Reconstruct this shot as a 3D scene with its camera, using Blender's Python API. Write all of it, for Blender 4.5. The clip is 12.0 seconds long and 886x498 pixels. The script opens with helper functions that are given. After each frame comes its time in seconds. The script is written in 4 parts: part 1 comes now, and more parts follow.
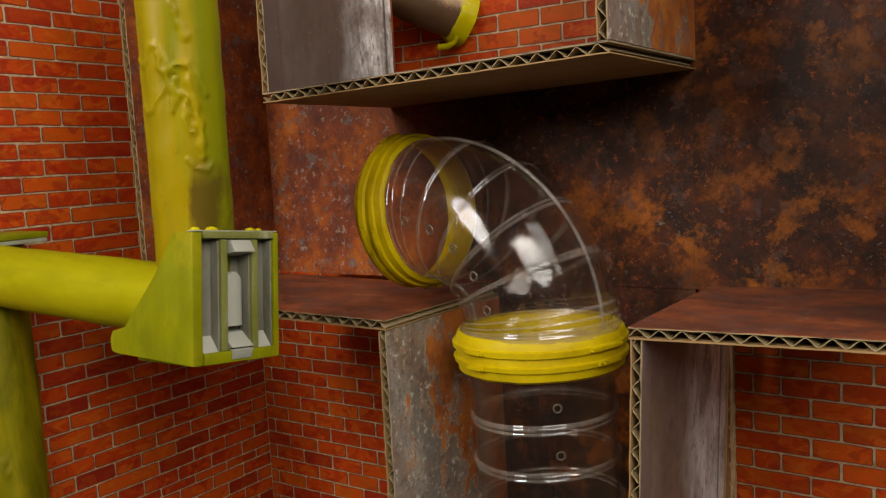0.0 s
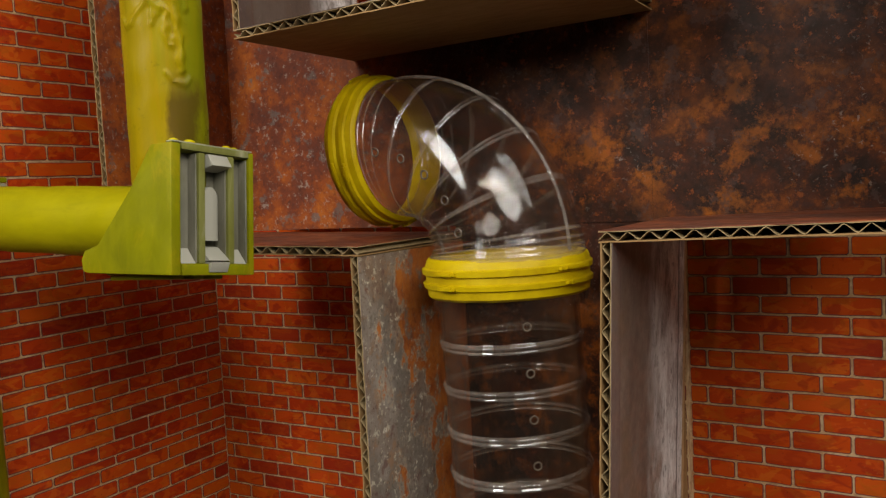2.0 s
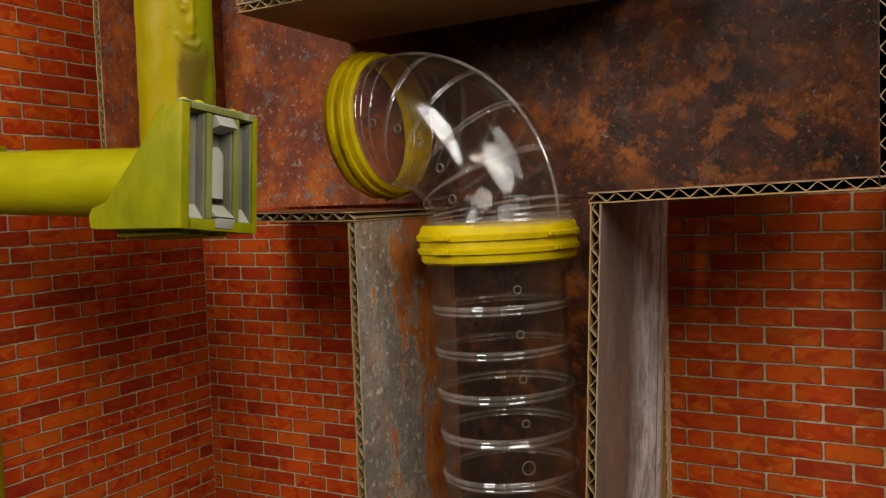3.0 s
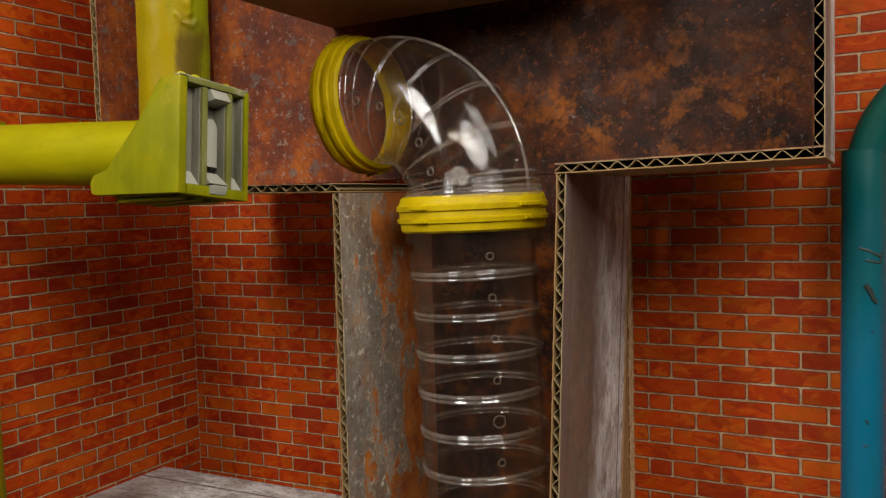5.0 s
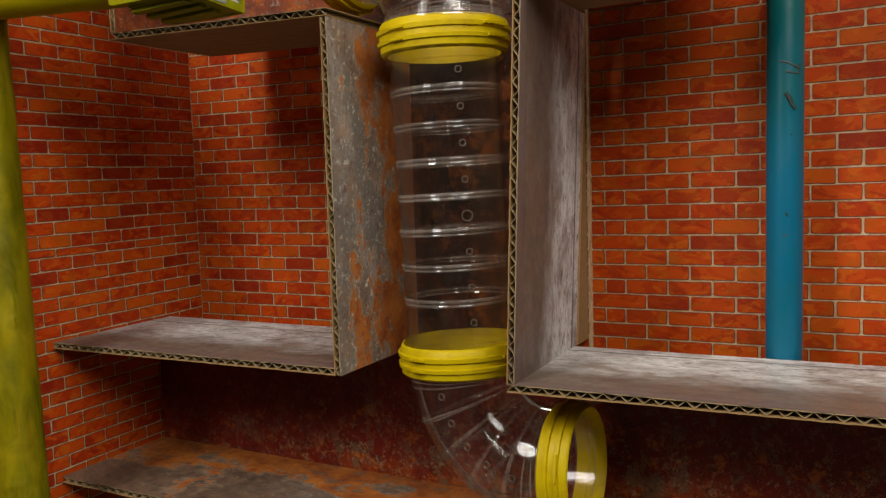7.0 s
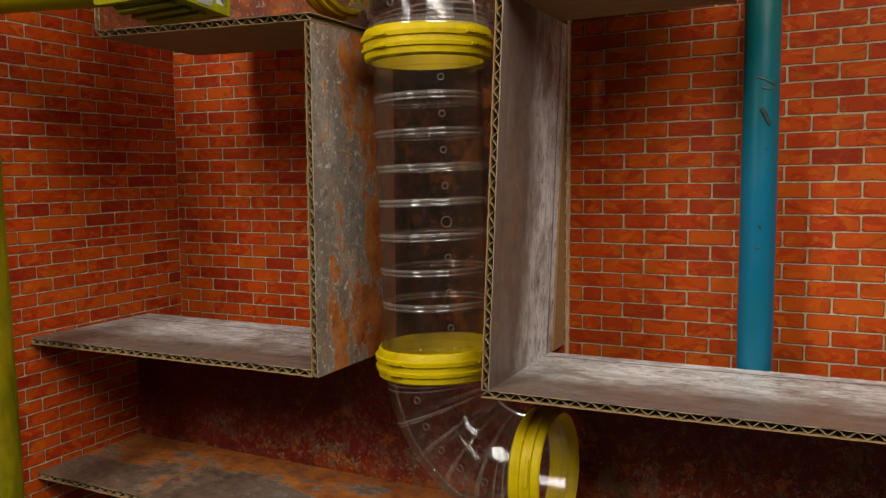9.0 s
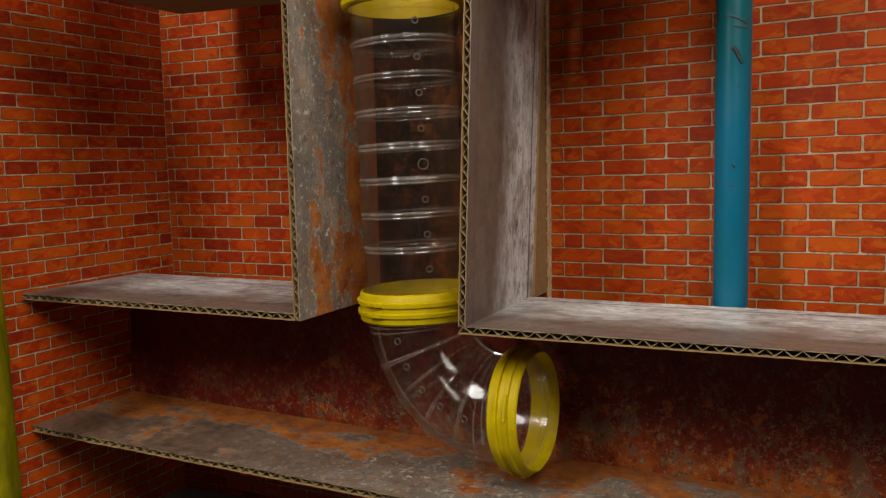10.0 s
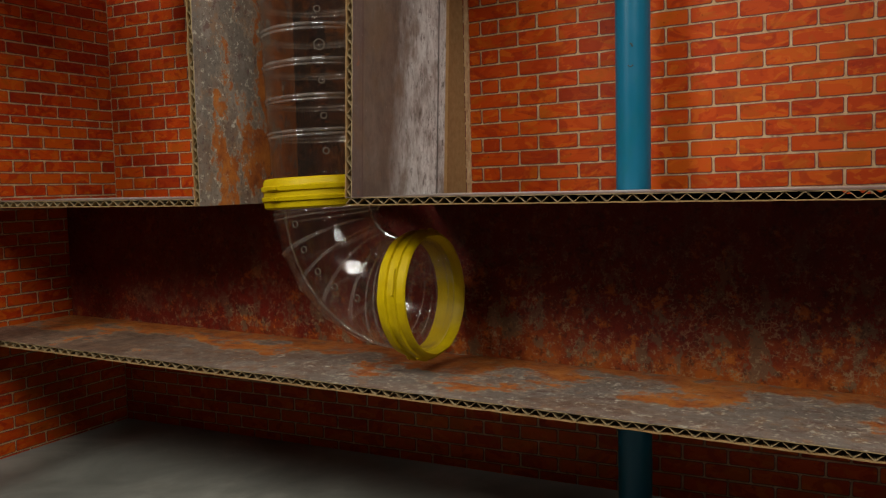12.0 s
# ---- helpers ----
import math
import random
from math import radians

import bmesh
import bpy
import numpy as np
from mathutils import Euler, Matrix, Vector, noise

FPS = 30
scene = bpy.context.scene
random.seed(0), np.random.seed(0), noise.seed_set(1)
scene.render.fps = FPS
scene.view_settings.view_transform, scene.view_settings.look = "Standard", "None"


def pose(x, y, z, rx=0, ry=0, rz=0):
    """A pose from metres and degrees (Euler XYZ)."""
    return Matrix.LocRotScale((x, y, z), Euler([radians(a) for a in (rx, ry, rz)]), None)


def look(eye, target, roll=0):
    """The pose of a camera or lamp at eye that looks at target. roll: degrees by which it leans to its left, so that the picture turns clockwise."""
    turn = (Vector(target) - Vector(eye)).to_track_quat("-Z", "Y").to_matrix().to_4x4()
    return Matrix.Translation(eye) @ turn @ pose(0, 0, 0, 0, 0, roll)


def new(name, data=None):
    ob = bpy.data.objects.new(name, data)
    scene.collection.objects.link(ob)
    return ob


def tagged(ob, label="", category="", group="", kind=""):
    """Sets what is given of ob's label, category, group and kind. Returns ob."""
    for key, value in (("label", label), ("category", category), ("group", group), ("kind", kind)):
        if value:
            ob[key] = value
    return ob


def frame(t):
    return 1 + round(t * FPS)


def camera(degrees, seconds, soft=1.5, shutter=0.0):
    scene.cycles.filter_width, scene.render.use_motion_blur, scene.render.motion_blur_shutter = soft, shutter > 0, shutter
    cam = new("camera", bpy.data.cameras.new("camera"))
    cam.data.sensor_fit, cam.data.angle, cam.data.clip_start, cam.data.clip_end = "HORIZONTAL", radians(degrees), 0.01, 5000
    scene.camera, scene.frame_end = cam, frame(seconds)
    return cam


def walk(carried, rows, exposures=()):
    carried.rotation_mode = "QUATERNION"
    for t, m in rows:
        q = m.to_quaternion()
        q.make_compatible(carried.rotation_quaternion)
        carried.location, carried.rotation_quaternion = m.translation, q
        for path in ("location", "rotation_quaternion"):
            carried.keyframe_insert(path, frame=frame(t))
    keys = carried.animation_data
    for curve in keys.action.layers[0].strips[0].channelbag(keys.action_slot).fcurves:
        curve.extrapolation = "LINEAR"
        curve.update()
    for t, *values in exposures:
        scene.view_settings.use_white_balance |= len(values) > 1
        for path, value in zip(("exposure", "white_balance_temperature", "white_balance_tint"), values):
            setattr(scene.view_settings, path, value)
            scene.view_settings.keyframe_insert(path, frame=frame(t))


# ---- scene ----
EXPOSURES = [(0.0, -0.19), (3.0, -0.09), (5.5, -0.07), (7.5, 0.0), (10.0, -0.07), (12.0, -0.15)]
cam = camera(55.47, 12.0, 1.3)
PATH = [
    (0, (0.1978, -0.2457, 0.3588), (-0.0839, 0.1641, 0.3070), -2.96),
    (0.3, (0.1997, -0.2560, 0.3512), (-0.0740, 0.1597, 0.3034), -3.26),
    (0.5, (0.2011, -0.2598, 0.3470), (-0.0680, 0.1591, 0.3014), -2.91),
    (0.8, (0.2030, -0.2625, 0.3447), (-0.0598, 0.1608, 0.3031), -2.87),
    (1, (0.2006, -0.2624, 0.3437), (-0.0580, 0.1637, 0.3039), -3.12),
    (1.3, (0.1939, -0.2607, 0.3416), (-0.0621, 0.1671, 0.3042), -3.18),
    (1.5, (0.1926, -0.2596, 0.3386), (-0.0626, 0.1689, 0.3025), -3.14),
    (1.8, (0.1927, -0.2606, 0.3273), (-0.0595, 0.1698, 0.2922), -3.32),
    (2, (0.1914, -0.2634, 0.3205), (-0.0587, 0.1680, 0.2850), -2.80),
    (2.3, (0.1881, -0.2676, 0.3143), (-0.0578, 0.1664, 0.2799), -2.62),
    (2.5, (0.1867, -0.2705, 0.3122), (-0.0561, 0.1654, 0.2789), -2.35),
    (2.8, (0.1880, -0.2766, 0.3083), (-0.0508, 0.1618, 0.2789), -1.84),
    (3, (0.1904, -0.2810, 0.3024), (-0.0452, 0.1592, 0.2751), -1.92),
    (3.2, (0.1930, -0.2862, 0.2958), (-0.0406, 0.1553, 0.2737), -1.89),
    (4.8, (0.1996, -0.3000, 0.2936), (-0.0232, 0.1468, 0.2674), -1.25),
    (5, (0.2023, -0.3039, 0.2917), (-0.0218, 0.1421, 0.2626), -1.51),
    (5.2, (0.2069, -0.3076, 0.2866), (-0.0169, 0.1383, 0.2542), -1.53),
    (5.5, (0.2149, -0.3183, 0.2793), (-0.0108, 0.1263, 0.2418), -1.87),
    (5.7, (0.2193, -0.3277, 0.2680), (-0.0073, 0.1163, 0.2281), -1.96),
    (6, (0.2269, -0.3380, 0.2549), (-0.0006, 0.1053, 0.2134), -2.03),
    (6.2, (0.2307, -0.3451, 0.2433), (0.0040, 0.0984, 0.1996), -2.09),
    (6.5, (0.2363, -0.3483, 0.2266), (0.0100, 0.0952, 0.1818), -2.03),
    (6.8, (0.2381, -0.3504, 0.2204), (0.0144, 0.0943, 0.1739), -1.91),
    (7, (0.2344, -0.3517, 0.2169), (0.0136, 0.0948, 0.1732), -1.75),
    (7.3, (0.2269, -0.3525, 0.2142), (0.0134, 0.0977, 0.1734), -1.50),
    (7.5, (0.2257, -0.3541, 0.2132), (0.0165, 0.0982, 0.1732), -1.21),
    (7.7, (0.2294, -0.3563, 0.2177), (0.0232, 0.0974, 0.1769), -0.67),
    (9.3, (0.2412, -0.3535, 0.2207), (0.0281, 0.0964, 0.1735), -0.56),
    (9.5, (0.2440, -0.3484, 0.2156), (0.0289, 0.1003, 0.1661), -0.87),
    (9.7, (0.2459, -0.3475, 0.2109), (0.0316, 0.1015, 0.1609), -0.80),
    (10, (0.2548, -0.3561, 0.1981), (0.0396, 0.0922, 0.1463), -1.27),
    (10.2, (0.2579, -0.3614, 0.1872), (0.0429, 0.0871, 0.1360), -0.86),
    (10.5, (0.2657, -0.3661, 0.1730), (0.0537, 0.0840, 0.1231), -0.64),
    (10.7, (0.2681, -0.3667, 0.1648), (0.0593, 0.0850, 0.1161), -0.89),
    (11, (0.2689, -0.3616, 0.1527), (0.0617, 0.0909, 0.1051), -1.32),
    (11.2, (0.2733, -0.3574, 0.1436), (0.0669, 0.0959, 0.0989), -1.10),
    (11.5, (0.2889, -0.3496, 0.1345), (0.0800, 0.1027, 0.0922), -0.75),
    (11.7, (0.2993, -0.3441, 0.1296), (0.0818, 0.1043, 0.0880), -1.40),
    (12, (0.3132, -0.3316, 0.1254), (0.0844, 0.1113, 0.0874), -1.33),
]
walk(cam, [(t, look(eye, target, roll)) for t, eye, target, roll in PATH], EXPOSURES)

# ---- light ----
world = bpy.data.worlds.new("world")
scene.world = world
world.use_nodes = True
wbg = world.node_tree.nodes["Background"]
wbg.inputs[0].default_value = (1.0, 0.97, 0.92, 1)
wbg.inputs[1].default_value = 0.003

def softbox(azimuth, elevation, far, watts, width, height, colour):
    """A soft studio lamp; azimuth: degrees from straight in front towards +x; far: metres from the set."""
    data = bpy.data.lights.new("softbox_light", "AREA")
    data.shape = "ELLIPSE"
    data.size, data.size_y = width, height
    data.energy, data.color = watts, colour
    a, e = radians(azimuth), radians(elevation)
    aim = Vector((0.05, 0.05, 0.22))
    eye = aim + Vector((math.sin(a) * math.cos(e), -math.cos(a) * math.cos(e), math.sin(e))) * far
    new("softbox_light", data).matrix_world = look(eye, aim)


softbox(40, 33, 0.80, 4.5, 0.49, 0.36, (1.0, 0.96, 0.88))
softbox(-19, 32, 0.80, 4.9, 0.21, 0.40, (1.0, 0.96, 0.88))
# added fill from the right to lift the side wall, no lamp known there
softbox(82, 48, 0.80, 5.0, 0.6, 0.6, (1.0, 0.96, 0.88))


# ---- materials ----
class Nodes:
    """A small builder for node materials."""

    def __init__(self, name):
        self.mat = bpy.data.materials.new(name)
        self.mat.use_nodes = True
        self.t = self.mat.node_tree
        self.t.nodes.clear()
        self.out = self.t.nodes.new("ShaderNodeOutputMaterial")
        self.coord = self.t.nodes.new("ShaderNodeTexCoord").outputs["Object"]

    def link(self, a, b):
        self.t.links.new(a, b)

    def put(self, sock, v):
        if isinstance(v, bpy.types.NodeSocket):
            self.link(v, sock)
        elif isinstance(v, tuple):
            sock.default_value = (*v, 1) if len(v) == 3 and sock.type == "RGBA" else v
        else:
            sock.default_value = v

    def mapped(self, scale=(1, 1, 1), loc=(0, 0, 0), vec=None):
        n = self.t.nodes.new("ShaderNodeMapping")
        self.link(vec or self.coord, n.inputs[0])
        n.inputs["Location"].default_value = loc
        n.inputs["Scale"].default_value = scale
        return n.outputs[0]

    def noise(self, scale, detail=4.0, rough=0.6, distort=0.0, vec=None):
        n = self.t.nodes.new("ShaderNodeTexNoise")
        self.link(vec or self.coord, n.inputs["Vector"])
        n.inputs["Scale"].default_value = scale
        n.inputs["Detail"].default_value = detail
        n.inputs["Roughness"].default_value = rough
        n.inputs["Distortion"].default_value = distort
        return n.outputs["Fac"]

    def voronoi(self, scale, feature="F1", vec=None):
        n = self.t.nodes.new("ShaderNodeTexVoronoi")
        n.feature = feature
        self.link(vec or self.coord, n.inputs["Vector"])
        n.inputs["Scale"].default_value = scale
        return n.outputs["Distance"]

    def ramp(self, fac, stops, interp="LINEAR"):
        n = self.t.nodes.new("ShaderNodeValToRGB")
        n.color_ramp.interpolation = interp
        els = n.color_ramp.elements
        while len(els) < len(stops):
            els.new(0.5)
        for e, (p, c) in zip(els, stops):
            e.position = p
            e.color = (*c, 1) if isinstance(c, tuple) else (c, c, c, 1)
        self.put(n.inputs[0], fac)
        return n.outputs[0]

    def mix(self, fac, a, b, mode="MIX"):
        n = self.t.nodes.new("ShaderNodeMix")
        n.data_type, n.blend_type = "RGBA", mode
        self.put(n.inputs[0], fac)
        self.put(n.inputs[6], a)
        self.put(n.inputs[7], b)
        return n.outputs[2]

    def math(self, op, a, b=0.0):
        n = self.t.nodes.new("ShaderNodeMath")
        n.operation = op
        self.put(n.inputs[0], a)
        self.put(n.inputs[1], b)
        return n.outputs[0]

    def axis(self, i, vec=None):
        n = self.t.nodes.new("ShaderNodeSeparateXYZ")
        self.link(vec or self.coord, n.inputs[0])
        return n.outputs[i]

    def rand(self, island=False):
        if island:
            return self.t.nodes.new("ShaderNodeNewGeometry").outputs["Random Per Island"]
        return self.t.nodes.new("ShaderNodeObjectInfo").outputs["Random"]

    def bump(self, height, strength=0.3, dist=0.001):
        n = self.t.nodes.new("ShaderNodeBump")
        n.inputs["Strength"].default_value = strength
        n.inputs["Distance"].default_value = dist
        self.put(n.inputs["Height"], height)
        return n.outputs[0]

    def finish(self, color, rough=0.6, bump=None, metal=0.0, spec=0.5, coat=0.0):
        p = self.t.nodes.new("ShaderNodeBsdfPrincipled")
        self.put(p.inputs["Base Color"], color)
        self.put(p.inputs["Roughness"], rough)
        self.put(p.inputs["Metallic"], metal)
        self.put(p.inputs["Specular IOR Level"], spec)
        self.put(p.inputs["Coat Weight"], coat)
        if bump:
            self.link(bump, p.inputs["Normal"])
        self.link(p.outputs[0], self.out.inputs[0])
        return self.mat


def brick_material(name, island, ochre_ink=0.0):
    """Brick print; ochre_ink: how far this sheet's ink leans from red towards ochre."""
    n = Nodes(name)
    r = n.rand(island)
    shift = n.t.nodes.new("ShaderNodeVectorMath")
    shift.operation = "MULTIPLY_ADD"
    n.link(r, shift.inputs[0])
    shift.inputs[1].default_value = (3.1, 1.7, 2.3)
    n.link(n.coord, shift.inputs[2])
    n.coord = shift.outputs[0]
    base = n.ramp(r, [(0.0, (0.22, 0.0165, 0.0046)), (0.05, (0.27, 0.0205, 0.0039)), (0.11, (0.34, 0.0270, 0.0030)), (0.40, (0.39, 0.0341, 0.0023)),
                      (0.7, (0.43, 0.0461, 0.0023)), (0.85, (0.46, 0.0641, 0.0030)), (1.0, (0.48, 0.0842, 0.0039))])
    wide = n.mapped((0.6, 0.6, 1))
    patch = n.ramp(n.noise(95, 3, 0.5, 1.6, wide), [(0.485, 0.0), (0.515, 1.0)])
    even = n.ramp(r, [(0.08, 0.3), (0.16, 1.0)])
    patch = n.math("MULTIPLY", patch, even)
    col = n.mix(n.math("MULTIPLY", patch, 0.6), base, (0.50, 0.0623, 0.0047))
    glow = n.ramp(n.noise(130, 3, 0.5, 1.4, n.mapped((0.5, 0.5, 1), (6, 2, 9))), [(0.565, 0.0), (0.60, 1.0)])
    glow = n.math("MULTIPLY", glow, even)
    col = n.mix(n.math("MULTIPLY", glow, 0.5), col, (0.54, 0.1202, 0.0076))
    dark = n.ramp(n.noise(75, 3, 0.55, 1.0, wide), [(0.40, 1.0), (0.44, 0.0)])
    col = n.mix(n.math("MULTIPLY", dark, 0.6), col, (0.24, 0.0121, 0.0047))
    ochre = n.ramp(n.noise(110, 5, 0.62, 0.8, n.mapped((0.6, 0.6, 1), (2, 5, 3))), [(0.54, 0.0), (0.60, 1.0)])
    col = n.mix(n.math("MULTIPLY", n.math("MULTIPLY", ochre, even), 0.55), col, (0.34, 0.0720, 0.0035))
    if ochre_ink:
        col = n.mix(ochre_ink, col, (0.36, 0.1000, 0.0060))
    speck = n.ramp(n.noise(620, 3, 0.6), [(0.66, 0.0), (0.72, 1.0)])
    col = n.mix(n.math("MULTIPLY", speck, 0.28), col, (0.46, 0.1408, 0.0539))
    pin = n.ramp(n.noise(520, 2, 0.6, 0, n.mapped(loc=(4, 4, 4))), [(0.27, 1.0), (0.32, 0.0)])
    col = n.mix(n.math("MULTIPLY", pin, 0.5), col, (0.10, 0.0121, 0.0062))
    return n.finish(col, 0.5, n.bump(n.noise(500, 4), 0.12, 0.0004), spec=0.15)


def mortar_material():
    n = Nodes("mortar_print")
    col = n.ramp(n.noise(160, 5, 0.65), [(0.25, (0.28, 0.1298, 0.0577)), (0.5, (0.47, 0.3000, 0.1578)), (0.8, (0.66, 0.4926, 0.2924))])
    dark = n.ramp(n.noise(420, 3, 0.6), [(0.32, 1.0), (0.44, 0.0)])
    col = n.mix(n.math("MULTIPLY", dark, 0.5), col, (0.12, 0.0403, 0.0231))
    return n.finish(col, 0.6, n.bump(n.noise(700, 4), 0.2, 0.0004), spec=0.3)


def speckle(n, col, scale, lo, hi, tone, amount, loc=(0, 0, 0)):
    """Scattered small marks of one tone."""
    m = n.ramp(n.noise(scale, 5, 0.72, 0.0, n.mapped(loc=loc)), [(lo, 0.0), (hi, 1.0)])
    return n.mix(n.math("MULTIPLY", m, amount), col, tone)


def rust_dark_material(name="rust_print", bright=False):
    n = Nodes(name)
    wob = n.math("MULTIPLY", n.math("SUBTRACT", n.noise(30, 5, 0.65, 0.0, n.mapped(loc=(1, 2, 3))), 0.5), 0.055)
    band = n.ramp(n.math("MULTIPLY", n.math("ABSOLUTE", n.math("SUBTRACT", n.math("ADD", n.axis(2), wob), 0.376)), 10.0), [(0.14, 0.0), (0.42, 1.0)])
    col = n.ramp(n.noise(26, 9, 0.74), [(0.30, (0.0075, 0.0028, 0.0014)), (0.44, (0.0180, 0.0064, 0.0028)), (0.53, (0.0480, 0.0115, 0.0030)), (0.61, (0.1250, 0.0300, 0.0030)), (0.75, (0.25, 0.0700, 0.0046))])
    plum = n.ramp(n.noise(18, 6, 0.65, 0.0, n.mapped(loc=(7, 5, 1))), [(0.50, 0.0), (0.62, 1.0)])
    col = n.mix(n.math("MULTIPLY", plum, 0.6), col, n.ramp(n.noise(70, 6, 0.7), [(0.38, (0.016, 0.0052, 0.0040)), (0.62, (0.060, 0.0170, 0.0090))]))
    ochre = n.ramp(n.noise(58, 8, 0.74, 0.0, n.mapped(loc=(3, 1, 2))), [(0.50, 0.0), (0.60, 1.0)])
    col = n.mix(n.math("MULTIPLY", ochre, n.math("MULTIPLY", n.ramp(n.noise(15, 4, 0.6, 0.0, n.mapped(loc=(11, 4, 8))), [(0.40, 0.15), (0.58, 1.0)]), 0.62)), col, (0.32, 0.0880, 0.0045))
    # printed dark band, its colour deepened for the shade under the upper box
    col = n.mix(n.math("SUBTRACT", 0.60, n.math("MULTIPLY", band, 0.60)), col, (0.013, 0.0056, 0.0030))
    col = speckle(n, col, 190, 0.54, 0.64, (0.032, 0.0125, 0.0089), 0.6, (1, 8, 2))
    col = speckle(n, col, 260, 0.58, 0.66, (0.25, 0.0597, 0.0081), 0.5, (5, 1, 9))
    region = n.ramp(n.noise(14, 3, 0.5, 0, n.mapped(loc=(2, 9, 4))), [(0.50, 0.0), (0.62, 1.0)])
    fleck = n.ramp(n.noise(420, 4, 0.7, 0.5), [(0.60, 0.0), (0.68, 1.0)])
    col = n.mix(n.math("MULTIPLY", n.math("MULTIPLY", fleck, region), 0.45), col, (0.26, 0.2215, 0.1944))
    col = speckle(n, col, 85, 0.57, 0.61, (0.055, 0.0310, 0.0240), 0.5, (9, 9, 3))
    side = n.ramp(n.math("ADD", n.math("MULTIPLY", n.axis(0), 5.0), n.math("ADD", 0.55, n.math("MULTIPLY", wob, 4.0))), [(0.12, 1.0), (0.50, 0.0)])
    warm = n.ramp(n.noise(44, 8, 0.74, 0.0, n.mapped(loc=(2, 7, 6))), [(0.32, (0.085, 0.029, 0.020)), (0.45, (0.160, 0.040, 0.018)), (0.56, (0.29, 0.068, 0.013)), (0.71, (0.46, 0.135, 0.016))])
    # grey and pale flecks put the glossy print's sheen into the colour
    warm = speckle(n, warm, 95, 0.56, 0.62, (0.15, 0.115, 0.100), 0.8, (4, 9, 2))
    warm = speckle(n, warm, 330, 0.58, 0.64, (0.36, 0.29, 0.24), 0.6, (6, 3, 1))
    warm = speckle(n, warm, 240, 0.55, 0.63, (0.050, 0.0193, 0.0146), 0.45, (2, 2, 8))
    col = n.mix(0.92 if bright else n.math("MULTIPLY", side, 0.88), col, warm)
    return n.finish(col, n.ramp(n.noise(120, 4, 0.6), [(0.35, 0.42), (0.65, 0.66)]), n.bump(n.noise(300, 8, 0.75), 0.3, 0.0005), spec=0.16)


def rust_lower_material():
    """Dark red print, darkest towards the top and the left, broken into orange, grey-green flakes and fine pale veins
    towards the foot, more so to the right.
    """
    n = Nodes("rust_wall_print")
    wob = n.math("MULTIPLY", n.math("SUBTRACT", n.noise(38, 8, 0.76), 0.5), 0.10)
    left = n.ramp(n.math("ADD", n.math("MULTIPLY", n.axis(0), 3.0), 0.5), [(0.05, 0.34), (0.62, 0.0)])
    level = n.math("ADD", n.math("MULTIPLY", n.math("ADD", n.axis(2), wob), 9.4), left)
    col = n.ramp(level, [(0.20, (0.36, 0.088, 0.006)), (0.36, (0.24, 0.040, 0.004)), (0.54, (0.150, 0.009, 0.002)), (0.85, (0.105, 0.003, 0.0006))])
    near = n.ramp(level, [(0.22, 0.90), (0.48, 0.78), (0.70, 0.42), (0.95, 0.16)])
    red = n.ramp(n.noise(60, 7, 0.72, 0.0, n.mapped(loc=(3, 5, 1))), [(0.53, 0.0), (0.62, 1.0)])
    col = n.mix(n.math("MULTIPLY", red, 0.5), col, (0.15, 0.010, 0.002))
    blot = n.ramp(n.noise(44, 8, 0.74, 0.0, n.mapped(loc=(7, 3, 3))), [(0.50, 0.0), (0.57, 1.0)])
    col = n.mix(n.math("MULTIPLY", blot, 0.45), col, (0.060, 0.005, 0.002))
    glow = n.ramp(n.noise(90, 7, 0.74, 0.0, n.mapped(loc=(1, 6, 8))), [(0.56, 0.0), (0.62, 1.0)])
    col = n.mix(n.math("MULTIPLY", n.math("MULTIPLY", glow, near), 0.8), col, (0.50, 0.145, 0.012))
    grey = n.ramp(n.noise(70, 8, 0.76, 0.0, n.mapped((1, 1, 0.7))), [(0.530, 0.0), (0.550, 1.0)])
    col = n.mix(n.math("MULTIPLY", n.math("MULTIPLY", grey, near), 0.75), col, (0.140, 0.112, 0.064))
    col = speckle(n, col, 250, 0.55, 0.62, (0.026, 0.003, 0.002), 0.55, (1, 8, 2))
    cells = n.voronoi(420, "DISTANCE_TO_EDGE", n.mapped(loc=(0, 0, 0)))
    veins = n.math("MULTIPLY", n.ramp(cells, [(0.03, 1.0), (0.10, 0.0)]), n.ramp(n.noise(75, 6, 0.72, 0.0, n.mapped(loc=(2, 2, 9))), [(0.54, 0.0), (0.60, 1.0)]))
    col = n.mix(n.math("MULTIPLY", n.math("MULTIPLY", veins, near), 0.6), col, (0.30, 0.21, 0.11))
    fleck = n.ramp(n.noise(330, 6, 0.78, 0.3), [(0.56, 0.0), (0.61, 1.0)])
    col = n.mix(n.math("MULTIPLY", n.math("MULTIPLY", fleck, near), 0.6), col, (0.38, 0.29, 0.16))
    return n.finish(col, 0.5, n.bump(n.noise(300, 8, 0.75), 0.35, 0.0006), spec=0.3)


